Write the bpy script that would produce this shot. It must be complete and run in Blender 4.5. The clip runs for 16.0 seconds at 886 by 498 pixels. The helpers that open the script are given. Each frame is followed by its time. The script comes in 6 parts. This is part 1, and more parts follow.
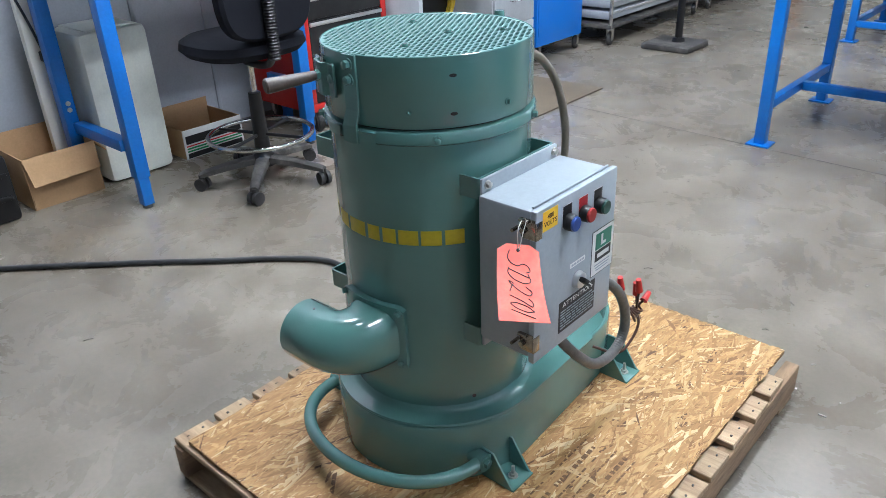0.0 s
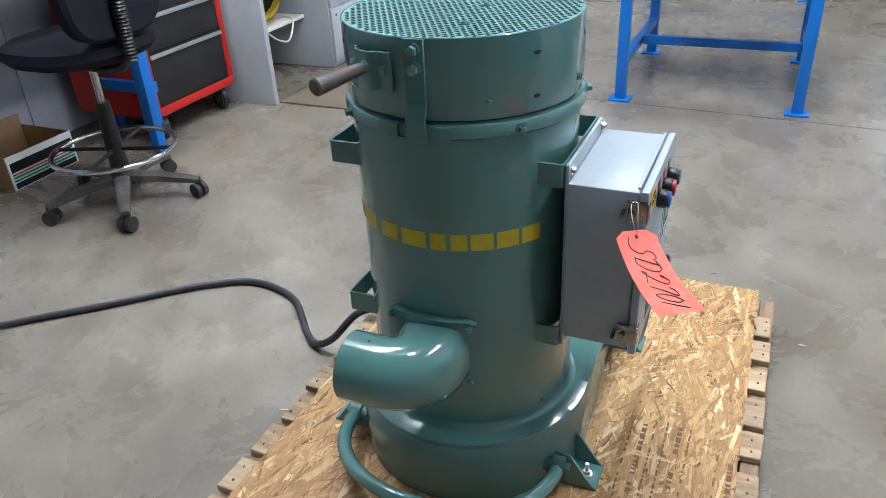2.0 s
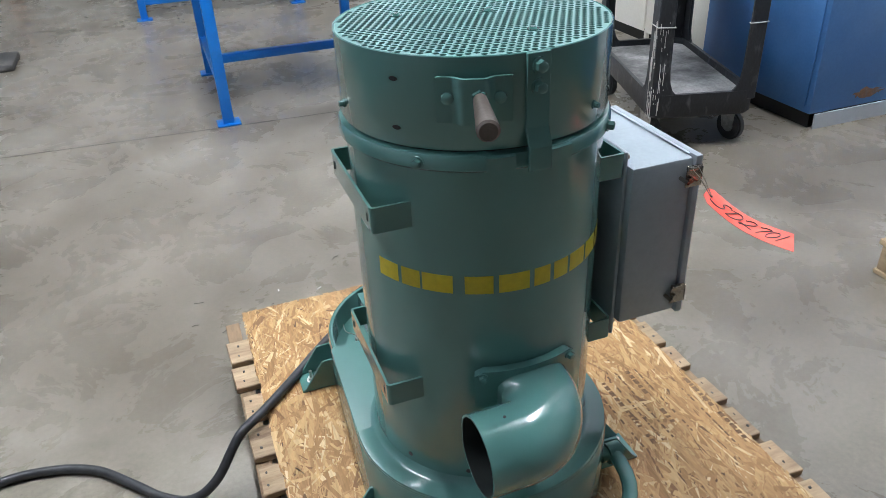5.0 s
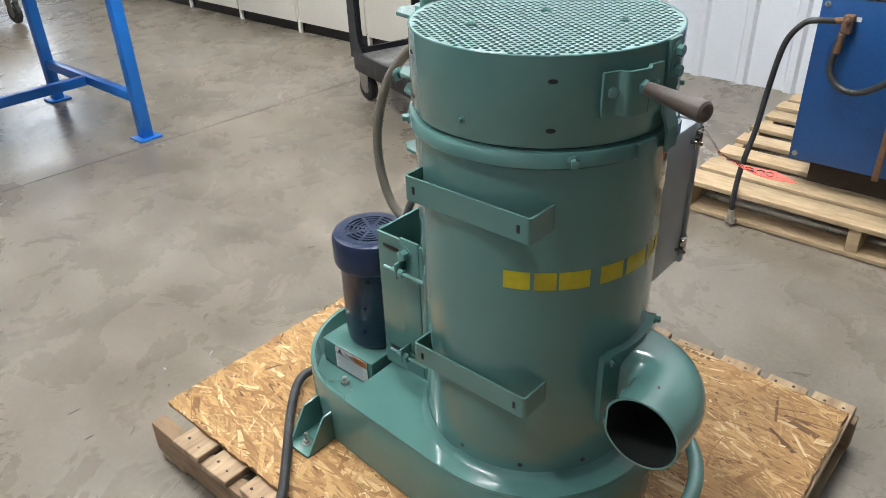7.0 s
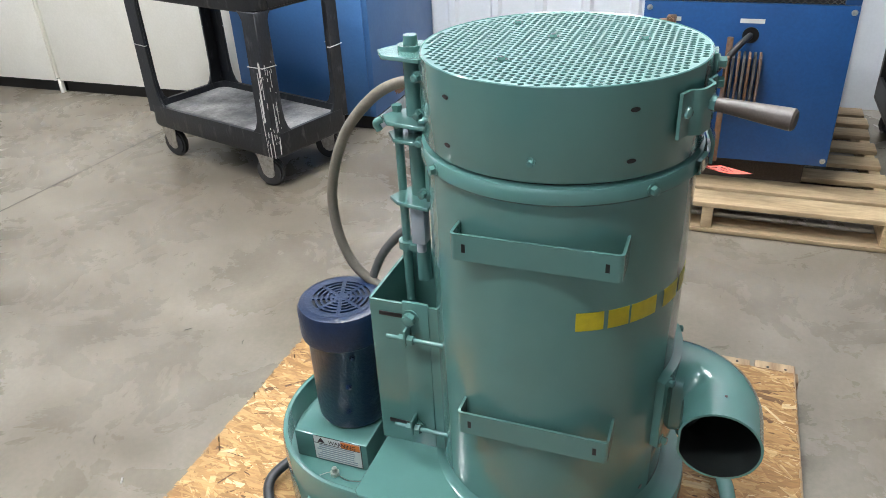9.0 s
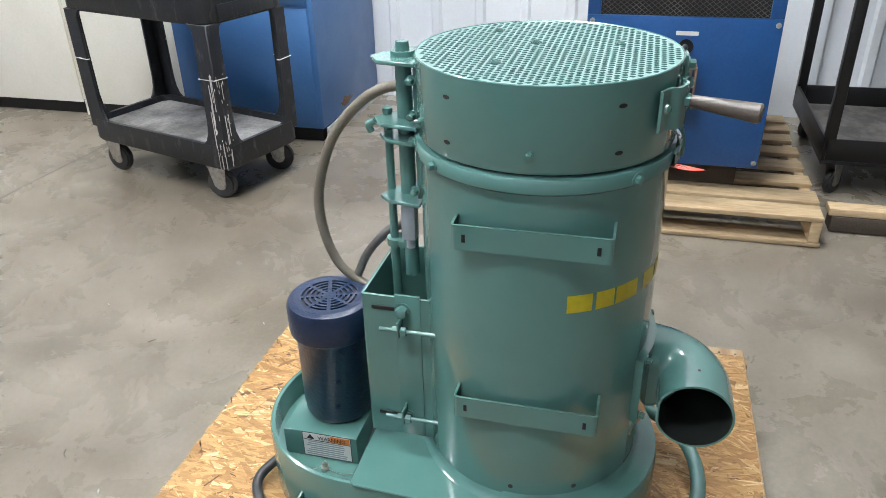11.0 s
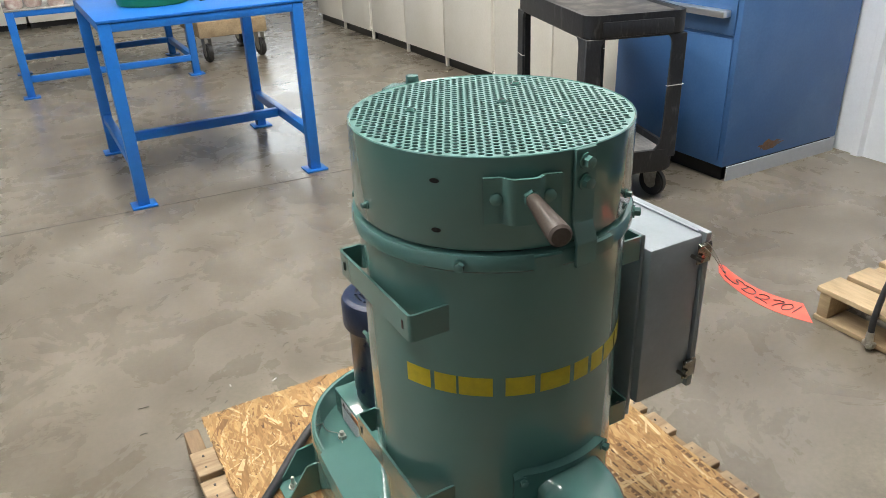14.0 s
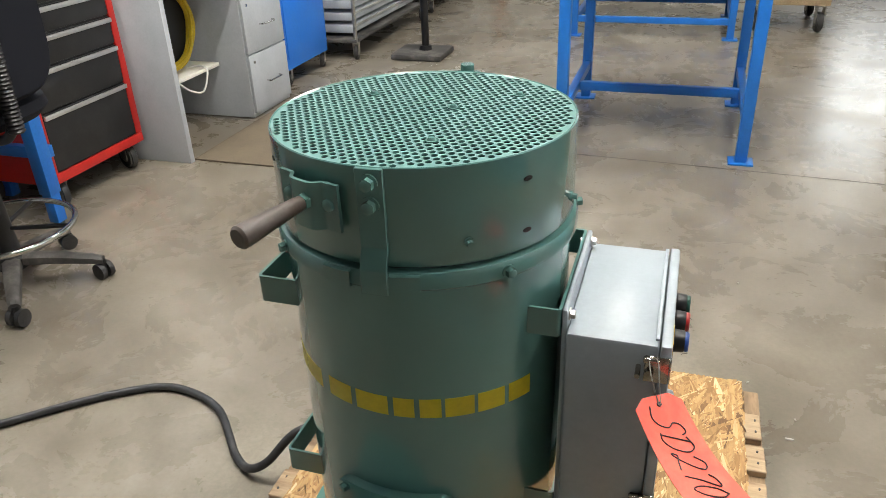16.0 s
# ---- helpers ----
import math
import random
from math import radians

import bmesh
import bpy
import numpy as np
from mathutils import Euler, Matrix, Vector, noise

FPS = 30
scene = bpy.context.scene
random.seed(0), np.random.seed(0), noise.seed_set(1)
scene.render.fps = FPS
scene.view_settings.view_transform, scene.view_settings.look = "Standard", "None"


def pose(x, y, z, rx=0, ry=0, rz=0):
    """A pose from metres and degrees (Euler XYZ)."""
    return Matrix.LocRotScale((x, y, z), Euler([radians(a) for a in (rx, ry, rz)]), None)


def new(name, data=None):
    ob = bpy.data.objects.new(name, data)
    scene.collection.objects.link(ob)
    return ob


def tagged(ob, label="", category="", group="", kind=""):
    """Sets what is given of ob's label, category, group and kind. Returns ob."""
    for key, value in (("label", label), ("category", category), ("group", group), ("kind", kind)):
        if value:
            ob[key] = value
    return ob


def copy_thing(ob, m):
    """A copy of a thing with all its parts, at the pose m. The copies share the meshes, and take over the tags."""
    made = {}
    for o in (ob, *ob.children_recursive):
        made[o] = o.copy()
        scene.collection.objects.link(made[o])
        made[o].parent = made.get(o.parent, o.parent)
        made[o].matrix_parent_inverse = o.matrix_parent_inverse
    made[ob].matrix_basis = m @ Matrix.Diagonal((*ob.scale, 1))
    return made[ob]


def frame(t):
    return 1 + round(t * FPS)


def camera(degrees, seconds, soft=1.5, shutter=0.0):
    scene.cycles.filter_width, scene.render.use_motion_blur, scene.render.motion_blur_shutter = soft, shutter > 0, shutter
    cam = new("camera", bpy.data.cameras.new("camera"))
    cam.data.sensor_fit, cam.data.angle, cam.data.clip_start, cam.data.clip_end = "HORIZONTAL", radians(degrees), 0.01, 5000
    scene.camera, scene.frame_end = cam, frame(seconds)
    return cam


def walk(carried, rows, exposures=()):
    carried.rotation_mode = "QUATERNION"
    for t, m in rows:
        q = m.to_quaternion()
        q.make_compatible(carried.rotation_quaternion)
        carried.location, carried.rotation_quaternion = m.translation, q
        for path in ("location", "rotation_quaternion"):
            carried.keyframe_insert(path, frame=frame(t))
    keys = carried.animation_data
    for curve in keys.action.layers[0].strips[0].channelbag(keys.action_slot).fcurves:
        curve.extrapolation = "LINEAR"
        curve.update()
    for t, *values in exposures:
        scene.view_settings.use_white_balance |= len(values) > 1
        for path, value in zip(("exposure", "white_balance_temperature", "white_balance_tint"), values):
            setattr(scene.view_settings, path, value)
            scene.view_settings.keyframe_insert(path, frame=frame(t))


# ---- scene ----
cam = camera(61.1, 16.0, soft=0.6)
METRES, EYE, TURN = 4.77, 1.31, 42.7
ROWS = [
    (0.0, 0.0, 0.0, 0.0, -1.13, -27.45, 2.17),
    (0.5, -0.0269, 0.0046, -0.001, -4.26, -27.8, 2.19),
    (1.0, -0.0573, 0.0105, -0.0018, -8.44, -28.28, 2.2),
    (1.5, -0.0744, 0.0249, -0.0037, -13.22, -28.9, 2.35),
    (2.0, -0.0943, 0.0517, -0.004, -19.23, -29.73, 2.79),
    (2.5, -0.1253, 0.0687, -0.0051, -27.12, -30.1, 2.61),
    (3.0, -0.1633, 0.0855, -0.0029, -34.47, -30.05, 2.51),
    (3.5, -0.1796, 0.1088, -0.0052, -40.8, -30.06, 2.47),
    (6.0, -0.2248, 0.2699, -0.0054, -78.91, -30.62, 1.73),
    (6.5, -0.2284, 0.3011, -0.0062, -85.8, -30.59, 1.43),
    (7.0, -0.2365, 0.3387, -0.004, -91.77, -30.48, 1.67),
    (7.5, -0.2261, 0.3642, -0.0065, -97.38, -30.26, 1.98),
    (8.0, -0.2045, 0.3877, -0.0077, -102.91, -30.09, 2.44),
    (8.5, -0.1956, 0.4038, -0.0042, -108.44, -29.78, 2.66),
    (11.0, -0.1992, 0.4428, -0.0022, -118.11, -28.42, 1.29),
    (11.5, -0.2188, 0.4147, 0.0007, -114.17, -28.05, 0.96),
    (12.0, -0.2294, 0.3865, 0.0027, -108.73, -27.55, 0.44),
    (12.5, -0.215, 0.3604, 0.0011, -101.86, -27.29, -0.18),
    (13.0, -0.2035, 0.3294, 0.0016, -92.08, -26.9, 0.58),
    (13.5, -0.217, 0.2841, 0.0043, -81.9, -26.72, 1.25),
    (14.0, -0.2131, 0.2472, 0.0024, -72.32, -26.56, 1.92),
    (14.5, -0.1899, 0.2099, 0.0035, -63.47, -26.39, 2.62),
    (15.0, -0.162, 0.1599, 0.0025, -51.97, -26.83, 3.63),
    (15.5, -0.1308, 0.1235, 0.0026, -38.66, -27.62, 3.19),
    (16.0, -0.0815, 0.117, 0.0032, -25.23, -28.02, 1.97),
]
# seconds, stops, white balance
EXPOSURES = [(0.0, -0.05, 5750, 10), (2.5, -0.13, 5850, 10), (6.0, -0.25, 6050, 10), (7.6, -0.12, 6650, 11), (8.5, -0.04, 6300, 10), (11.0, -0.01, 6350, 10), (13.5, -0.32, 6650, 10), (14.5, -0.2, 7000, 10), (16.0, -0.15, 7000, 10)]
walk(cam, [(t, pose(0.983, -1.022, EYE, 0, 0, TURN) @ pose(METRES * x, METRES * y, METRES * z, 90 + pitch, roll, yaw)) for t, x, y, z, yaw, pitch, roll in ROWS], EXPOSURES)

# ---- light ----
world = bpy.data.worlds.new("world")
world.use_nodes = True
scene.world = world
world.node_tree.nodes["Background"].inputs[0].default_value = (0.8, 0.85, 0.9, 1)
world.node_tree.nodes["Background"].inputs[1].default_value = 0.2
scene.view_settings.exposure = 0.0
# unseen overhead strip lights; number and places tuned to match the tones
LAMPS = [(-1.9, 1.2), (-0.1, 0.6), (1.7, 0.7), (0.1, 4.0)]


# ---- materials ----
def mat(name, color, rough=0.5, metal=0.0, spot=0.0, spot_scale=6.0, grain=0.0, grain_scale=90.0, bump=0.0, bump_scale=120.0,
        second=None, cover=0.35, coat=0.0, random_value=0.0, stretch=(1, 1, 1), rough_var=0.0):
    """Principled surface with a second tone in patches, fine grain, relief and uneven gloss."""
    m = bpy.data.materials.new(name)
    m.use_nodes = True
    nt = m.node_tree
    N, L = nt.nodes, nt.links
    b = N["Principled BSDF"]
    b.inputs["Roughness"].default_value = rough
    b.inputs["Metallic"].default_value = metal
    b.inputs["Coat Weight"].default_value = coat
    co = N.new("ShaderNodeTexCoord")
    mp = N.new("ShaderNodeMapping")
    mp.inputs["Scale"].default_value = stretch
    L.new(co.outputs["Object"], mp.inputs["Vector"])

    def noise_node(scale, detail=5.0, roughness=0.6):
        n = N.new("ShaderNodeTexNoise")
        n.inputs["Scale"].default_value = scale
        n.inputs["Detail"].default_value = detail
        n.inputs["Roughness"].default_value = roughness
        L.new(mp.outputs["Vector"], n.inputs["Vector"])
        return n

    def blend(kind, fac, a, c):
        x = N.new("ShaderNodeMix")
        x.data_type, x.blend_type = "RGBA", kind
        for sock, v in ((x.inputs[0], fac), (x.inputs[6], a), (x.inputs[7], c)):
            if hasattr(v, "is_output"):
                L.new(v, sock)
            else:
                sock.default_value = v if not isinstance(v, tuple) else (*v[:3], 1)
        return x.outputs[2]

    col = tuple(color)
    if second is not None:
        n = noise_node(spot_scale)
        r = N.new("ShaderNodeValToRGB")
        r.color_ramp.elements[0].position = 0.62 - cover * 0.5
        r.color_ramp.elements[1].position = 0.78 - cover * 0.3
        L.new(n.outputs["Fac"], r.inputs["Fac"])
        mul = N.new("ShaderNodeMath")
        mul.operation = "MULTIPLY"
        mul.inputs[1].default_value = spot or 1.0
        L.new(r.outputs["Color"], mul.inputs[0])
        col = blend("MIX", mul.outputs[0], col, tuple(second))
    if grain:
        n = noise_node(grain_scale, 3.0)
        r = N.new("ShaderNodeMapRange")
        r.inputs["From Min"].default_value, r.inputs["From Max"].default_value = 0.25, 0.75
        r.inputs["To Min"].default_value, r.inputs["To Max"].default_value = 1 - grain, 1 + grain
        L.new(n.outputs["Fac"], r.inputs["Value"])
        col = blend("MULTIPLY", 1.0, col, r.outputs["Result"])
    if random_value:
        info = N.new("ShaderNodeObjectInfo")
        r = N.new("ShaderNodeMapRange")
        r.inputs["To Min"].default_value, r.inputs["To Max"].default_value = 1 - random_value, 1 + random_value
        L.new(info.outputs["Random"], r.inputs["Value"])
        col = blend("MULTIPLY", 1.0, col, r.outputs["Result"])
    if hasattr(col, "is_output"):
        L.new(col, b.inputs["Base Color"])
    else:
        b.inputs["Base Color"].default_value = (*col[:3], 1)
    if rough_var:
        n = noise_node(spot_scale * 1.7)
        r = N.new("ShaderNodeMapRange")
        r.inputs["From Min"].default_value, r.inputs["From Max"].default_value = 0.3, 0.7
        r.inputs["To Min"].default_value, r.inputs["To Max"].default_value = rough - rough_var, rough + rough_var
        L.new(n.outputs["Fac"], r.inputs["Value"])
        L.new(r.outputs["Result"], b.inputs["Roughness"])
    if bump:
        n = noise_node(bump_scale, 4.0)
        bp = N.new("ShaderNodeBump")
        bp.inputs["Strength"].default_value = bump
        bp.inputs["Distance"].default_value = 0.004
        L.new(n.outputs["Fac"], bp.inputs["Height"])
        L.new(bp.outputs["Normal"], b.inputs["Normal"])
    return m


def glow(name, color, strength):
    m = bpy.data.materials.new(name)
    m.use_nodes = True
    b = m.node_tree.nodes["Principled BSDF"]
    b.inputs["Base Color"].default_value = (*color, 1)
    b.inputs["Emission Color"].default_value = (*color, 1)
    b.inputs["Emission Strength"].default_value = strength
    return m


GREEN = mat("green_enamel", (0.088, 0.203, 0.183), 0.19, coat=0.5, spot_scale=5, grain=0.05, grain_scale=9, bump=0.06, bump_scale=45, rough_var=0.025)
# the drum's green, lighter and rougher, for the lid screen
GREEN_LID = mat("green_lid_lighter", (0.116, 0.255, 0.235), 0.32, coat=0.2, grain=0.05, grain_scale=9)
# near-black that stands for the shade inside drum, elbow and slots
HOLLOW_SHADE = mat("shade_in_hollows", (0.004, 0.007, 0.006), 0.8, grain=0.2)
GREY = mat("grey_enamel", (0.335, 0.38, 0.415), 0.36, second=(0.29, 0.33, 0.365), spot=0.5, spot_scale=7, grain=0.05, bump=0.05, bump_scale=200, rough_var=0.06)
STEEL = mat("zinc_steel", (0.55, 0.54, 0.5), 0.3, 0.9, grain=0.15, second=(0.4, 0.38, 0.33), spot_scale=60)
STAINLESS = mat("latch_steel", (0.36, 0.33, 0.29), 0.2, 1.0, grain=0.15, second=(0.16, 0.13, 0.1), spot_scale=40)
GRIP = mat("grip_brown", (0.07, 0.054, 0.044), 0.36, second=(0.11, 0.09, 0.078), spot=0.7, spot_scale=25, grain=0.2, grain_scale=300, bump=0.1)
NAVY = mat("navy_motor", (0.008, 0.02, 0.056), 0.28, second=(0.1, 0.125, 0.2), spot=0.5, spot_scale=16, cover=0.04, grain=0.2, bump=0.25, bump_scale=160)
YELLOW = mat("yellow_paint", (0.5, 0.42, 0.012), 0.4, grain=0.1)
BLACK = mat("black_plastic_and_shade", (0.006, 0.006, 0.007), 0.4, grain=0.2)
RUBBER = mat("black_rubber", (0.02, 0.02, 0.021), 0.55, second=(0.07, 0.065, 0.06), spot=0.5, spot_scale=20, grain=0.3, bump=0.2)
CORD = mat("power_cord", (0.022, 0.023, 0.026), 0.45, second=(0.06, 0.06, 0.06), spot=0.5, spot_scale=30, grain=0.2)
CONDUIT = mat("grey_conduit", (0.115, 0.115, 0.11), 0.5, second=(0.19, 0.18, 0.16), spot=0.5, spot_scale=15, grain=0.2, bump=0.2)
HOSE = mat("taupe_hose", (0.16, 0.14, 0.11), 0.5, second=(0.23, 0.21, 0.17), spot=0.5, spot_scale=18, grain=0.15, grain_scale=250)
TAG = mat("tag_card", (0.85, 0.11, 0.075), 0.6, second=(0.9, 0.16, 0.11), spot_scale=30, grain=0.04)
INK = mat("black_ink", (0.03, 0.011, 0.013), 0.6)
MARKER = mat("marker_ink", (0.03, 0.011, 0.013), 0.28)
WHITE_LABEL = mat("white_label", (0.72, 0.72, 0.7), 0.4, grain=0.03)
ORANGE = mat("orange_label", (0.75, 0.23, 0.04), 0.4)
YELLOW_LABEL = mat("yellow_label", (0.8, 0.47, 0.02), 0.4, grain=0.03)
LABEL_GREEN = mat("green_label", (0.03, 0.2, 0.13), 0.4)
RED_BUTTON = mat("red_button", (0.35, 0.02, 0.02), 0.35)
BLUE_BUTTON = mat("blue_button", (0.015, 0.055, 0.25), 0.35)
GREEN_BUTTON = mat("green_button", (0.012, 0.06, 0.045), 0.35)
RED_CAP = mat("red_wire_cap", (0.6, 0.025, 0.02), 0.4)
WIRE_BROWN = mat("brown_wire", (0.07, 0.03, 0.02), 0.5)
WOOD = mat("pallet_pine", (0.4, 0.29, 0.18), 0.8, second=(0.17, 0.095, 0.055), spot=0.85, spot_scale=7, grain=0.22, grain_scale=26, bump=0.3, bump_scale=60, random_value=0.2, stretch=(0.6, 3.5, 3.5))
WOOD_ALONG = mat("stringer_pine", (0.25, 0.165, 0.095), 0.8, second=(0.11, 0.072, 0.045), spot=0.7, spot_scale=6, grain=0.25, grain_scale=26, bump=0.3, bump_scale=60, random_value=0.15, stretch=(3.5, 0.6, 3.5))
WOOD_LIGHT = mat("skid_pine", (0.47, 0.35, 0.21), 0.8, second=(0.28, 0.19, 0.1), spot=0.6, spot_scale=5, grain=0.2, grain_scale=24, bump=0.3, bump_scale=60, random_value=0.2, stretch=(3.5, 0.6, 3.5))
OSB_CORE = mat("osb_core", (0.26, 0.145, 0.055), 0.75, second=(0.15, 0.075, 0.028), spot_scale=25, grain=0.3, grain_scale=60, bump=0.4, bump_scale=60)
BLUE = mat("table_blue", (0.01, 0.155, 0.56), 0.34, second=(0.02, 0.2, 0.62), spot=0.6, spot_scale=5, grain=0.08, bump=0.08)
BLUE_DARK = mat("machine_blue", (0.011, 0.068, 0.22), 0.33, second=(0.016, 0.09, 0.28), spot=0.6, spot_scale=4, grain=0.1, bump=0.06, rough_var=0.05)
BLUE_CAB = mat("cabinet_blue", (0.05, 0.15, 0.36), 0.36, second=(0.085, 0.2, 0.42), spot=0.6, spot_scale=3, grain=0.06, rough_var=0.06)
BLUE_BRIGHT = mat("toolcart_blue", (0.01, 0.19, 0.74), 0.35, second=(0.03, 0.2, 0.7), spot_scale=4, grain=0.05)
CREAM = mat("cream_panel", (0.84, 0.81, 0.73), 0.42, second=(0.76, 0.72, 0.62), spot=0.5, spot_scale=2.5, grain=0.04, rough_var=0.08)
WALL_WHITE = mat("white_steel_siding", (0.76, 0.79, 0.83), 0.4, second=(0.7, 0.73, 0.77), spot=0.4, spot_scale=2, grain=0.03)
# dark grey for the unseen south wall and the knee space's shade
WALL_DARK = mat("low_bounce_and_shade", (0.09, 0.09, 0.09), 0.7, second=(0.065, 0.065, 0.065), spot_scale=1.5, grain=0.05)
WALL_GREY = mat("grey_painted_wall", (0.42, 0.445, 0.49), 0.5, second=(0.33, 0.355, 0.39), spot=0.6, spot_scale=2.5, grain=0.06, bump=0.08)
CEILING = mat("low_bounce_dark", (0.07, 0.07, 0.072), 0.8, second=(0.05, 0.05, 0.052), spot_scale=1, grain=0.03)
GREY_DESK = mat("grey_laminate", (0.46, 0.485, 0.515), 0.42, second=(0.4, 0.425, 0.455), spot_scale=4, grain=0.05)
RED = mat("red_toolbox", (0.55, 0.02, 0.015), 0.32, second=(0.45, 0.02, 0.015), spot_scale=5, grain=0.06)
DRAWER = mat("drawer_black", (0.012, 0.012, 0.013), 0.42, second=(0.03, 0.03, 0.03), spot=0.5, spot_scale=9, grain=0.2)
ALU = mat("aluminium_trim", (0.72, 0.72, 0.72), 0.28, 0.9, grain=0.06)
CHROME = mat("chrome", (0.62, 0.61, 0.59), 0.16, 1.0, grain=0.08)
FABRIC = mat("chair_fabric", (0.012, 0.013, 0.018), 0.85, grain=0.35, grain_scale=400, bump=0.3, bump_scale=400)
DUSTY = mat("dusty_plastic", (0.05, 0.047, 0.045), 0.6, second=(0.17, 0.155, 0.14), spot=0.8, spot_scale=10, grain=0.2)
CARD = mat("cardboard", (0.45, 0.28, 0.14), 0.8, second=(0.38, 0.23, 0.11), spot=0.6, spot_scale=6, grain=0.08, bump=0.1)
TANK = mat("milky_plastic", (0.74, 0.76, 0.69), 0.35, second=(0.5, 0.51, 0.47), spot=0.6, spot_scale=4, grain=0.05)
CART = mat("cart_black", (0.017, 0.019, 0.023), 0.42, second=(0.2, 0.2, 0.2), spot=0.45, spot_scale=26, cover=0.1, grain=0.3, grain_scale=160, bump=0.2, stretch=(1, 1, 0.35))
CART_SHELF = mat("cart_shelf_dusty", (0.48, 0.465, 0.45), 0.7, second=(0.07, 0.07, 0.07), spot=0.85, spot_scale=3.6, cover=0.5, grain=0.25, bump=0.15)
RUST = mat("rust_stain", (0.17, 0.085, 0.04), 0.75, second=(0.12, 0.1, 0.095), spot_scale=22, grain=0.3)
TAPE = mat("white_string", (0.7, 0.68, 0.64), 0.7)
MAT_BROWN = mat("floor_mat_brown", (0.155, 0.12, 0.082), 0.85, second=(0.12, 0.093, 0.063), spot_scale=5, grain=0.25, grain_scale=220, bump=0.4, bump_scale=220)
PURPLE = mat("purple_rag", (0.16, 0.07, 0.42), 0.85, second=(0.24, 0.14, 0.5), spot_scale=30, grain=0.3, grain_scale=300, bump=0.3, bump_scale=300)
GREEN_PAIL = mat("green_plastic", (0.015, 0.25, 0.08), 0.35, grain=0.05)
JAR = mat("jar_pinkish", (0.55, 0.4, 0.36), 0.5, second=(0.75, 0.7, 0.66), spot_scale=25)
BRUSH = mat("brush_bristle", (0.06, 0.045, 0.035), 0.9, grain=0.5, grain_scale=200, bump=0.6)
CABLE_YELLOW = mat("yellow_cable", (0.6, 0.42, 0.02), 0.4, grain=0.15)
LIGHT = glow("lamp_diffuser", (0.97, 0.98, 0.97), 114.0)
DAYLIGHT = glow("daylight_pane", (0.85, 0.93, 1.0), 6.0)
DEBRIS = mat("floor_scraps", (0.55, 0.53, 0.5), 0.7, grain=0.4)
DEBRIS_DARK = mat("floor_shavings", (0.09, 0.08, 0.07), 0.6, grain=0.4)
STAMP = mat("stamp_ink", (0.15, 0.08, 0.035), 0.8, grain=0.5, grain_scale=150)


def concrete():
    m = mat("concrete", (0.3, 0.275, 0.235), 0.4, grain=0.06, grain_scale=55)
    nt = m.node_tree
    N, L = nt.nodes, nt.links
    b = N["Principled BSDF"]
    co = N.new("ShaderNodeTexCoord")

    def n(scale, detail, rough=0.6, dist=0.0):
        x = N.new("ShaderNodeTexNoise")
        x.inputs["Scale"].default_value, x.inputs["Detail"].default_value = scale, detail
        x.inputs["Roughness"].default_value, x.inputs["Distortion"].default_value = rough, dist
        L.new(co.outputs["Object"], x.inputs["Vector"])
        return x

    def ramp(src, stops):
        r = N.new("ShaderNodeValToRGB")
        while len(r.color_ramp.elements) < len(stops):
            r.color_ramp.elements.new(0.5)
        for e, (p, c) in zip(r.color_ramp.elements, stops):
            e.position, e.color = p, (*c, 1)
        L.new(src, r.inputs["Fac"])
        return r.outputs["Color"]

    def mix(kind, fac, a, c):
        x = N.new("ShaderNodeMix")
        x.data_type, x.blend_type = "RGBA", kind
        x.inputs[0].default_value = fac
        L.new(a, x.inputs[6])
        L.new(c, x.inputs[7])
        return x.outputs[2]

    big = ramp(n(0.9, 4, 0.55, 0.4).outputs["Fac"], [(0.3, (0.16, 0.137, 0.107)), (0.5, (0.218, 0.192, 0.155)), (0.68, (0.265, 0.238, 0.196))])
    mid = ramp(n(4.2, 5, 0.55, 0.2).outputs["Fac"], [(0.28, (0.84, 0.83, 0.81)), (0.72, (1.12, 1.115, 1.11))])
    fine = ramp(n(70, 4, 0.7).outputs["Fac"], [(0.3, (0.86, 0.86, 0.86)), (0.7, (1.1, 1.1, 1.1))])
    stain = ramp(n(1.7, 6, 0.62, 0.25).outputs["Fac"], [(0.25, (0.6, 0.56, 0.5)), (0.54, (1, 1, 1))])
    specks = ramp(n(60, 2, 0.4).outputs["Fac"], [(0.2, (0.55, 0.52, 0.48)), (0.27, (1, 1, 1))])
    c = mix("MULTIPLY", 1.0, big, mid)
    c = mix("MULTIPLY", 1.0, c, fine)
    c = mix("MULTIPLY", 0.75, c, stain)
    c = mix("MULTIPLY", 0.8, c, specks)
    # dark smudges, gathered in some stretches of the floor, and pale scuffs
    smudge = N.new("ShaderNodeMix")
    smudge.data_type, smudge.blend_type = "RGBA", "MULTIPLY"
    L.new(ramp(n(0.75, 3, 0.5, 0.3).outputs["Fac"], [(0.42, (0.12, 0.12, 0.12)), (0.6, (1, 1, 1))]), smudge.inputs[0])
    L.new(c, smudge.inputs[6])
    L.new(ramp(n(5.0, 4, 0.55, 0.3).outputs["Fac"], [(0.26, (0.66, 0.64, 0.61)), (0.6, (1.02, 1.02, 1.02))]), smudge.inputs[7])
    scuff = ramp(n(2.6, 5, 0.55, 0.5).outputs["Fac"], [(0.55, (1, 1, 1)), (0.72, (1.18, 1.18, 1.19))])
    c = mix("MULTIPLY", 1.0, smudge.outputs[2], scuff)
    L.new(c, b.inputs["Base Color"])
    r = N.new("ShaderNodeMapRange")
    r.inputs["From Min"].default_value, r.inputs["From Max"].default_value = 0.3, 0.7
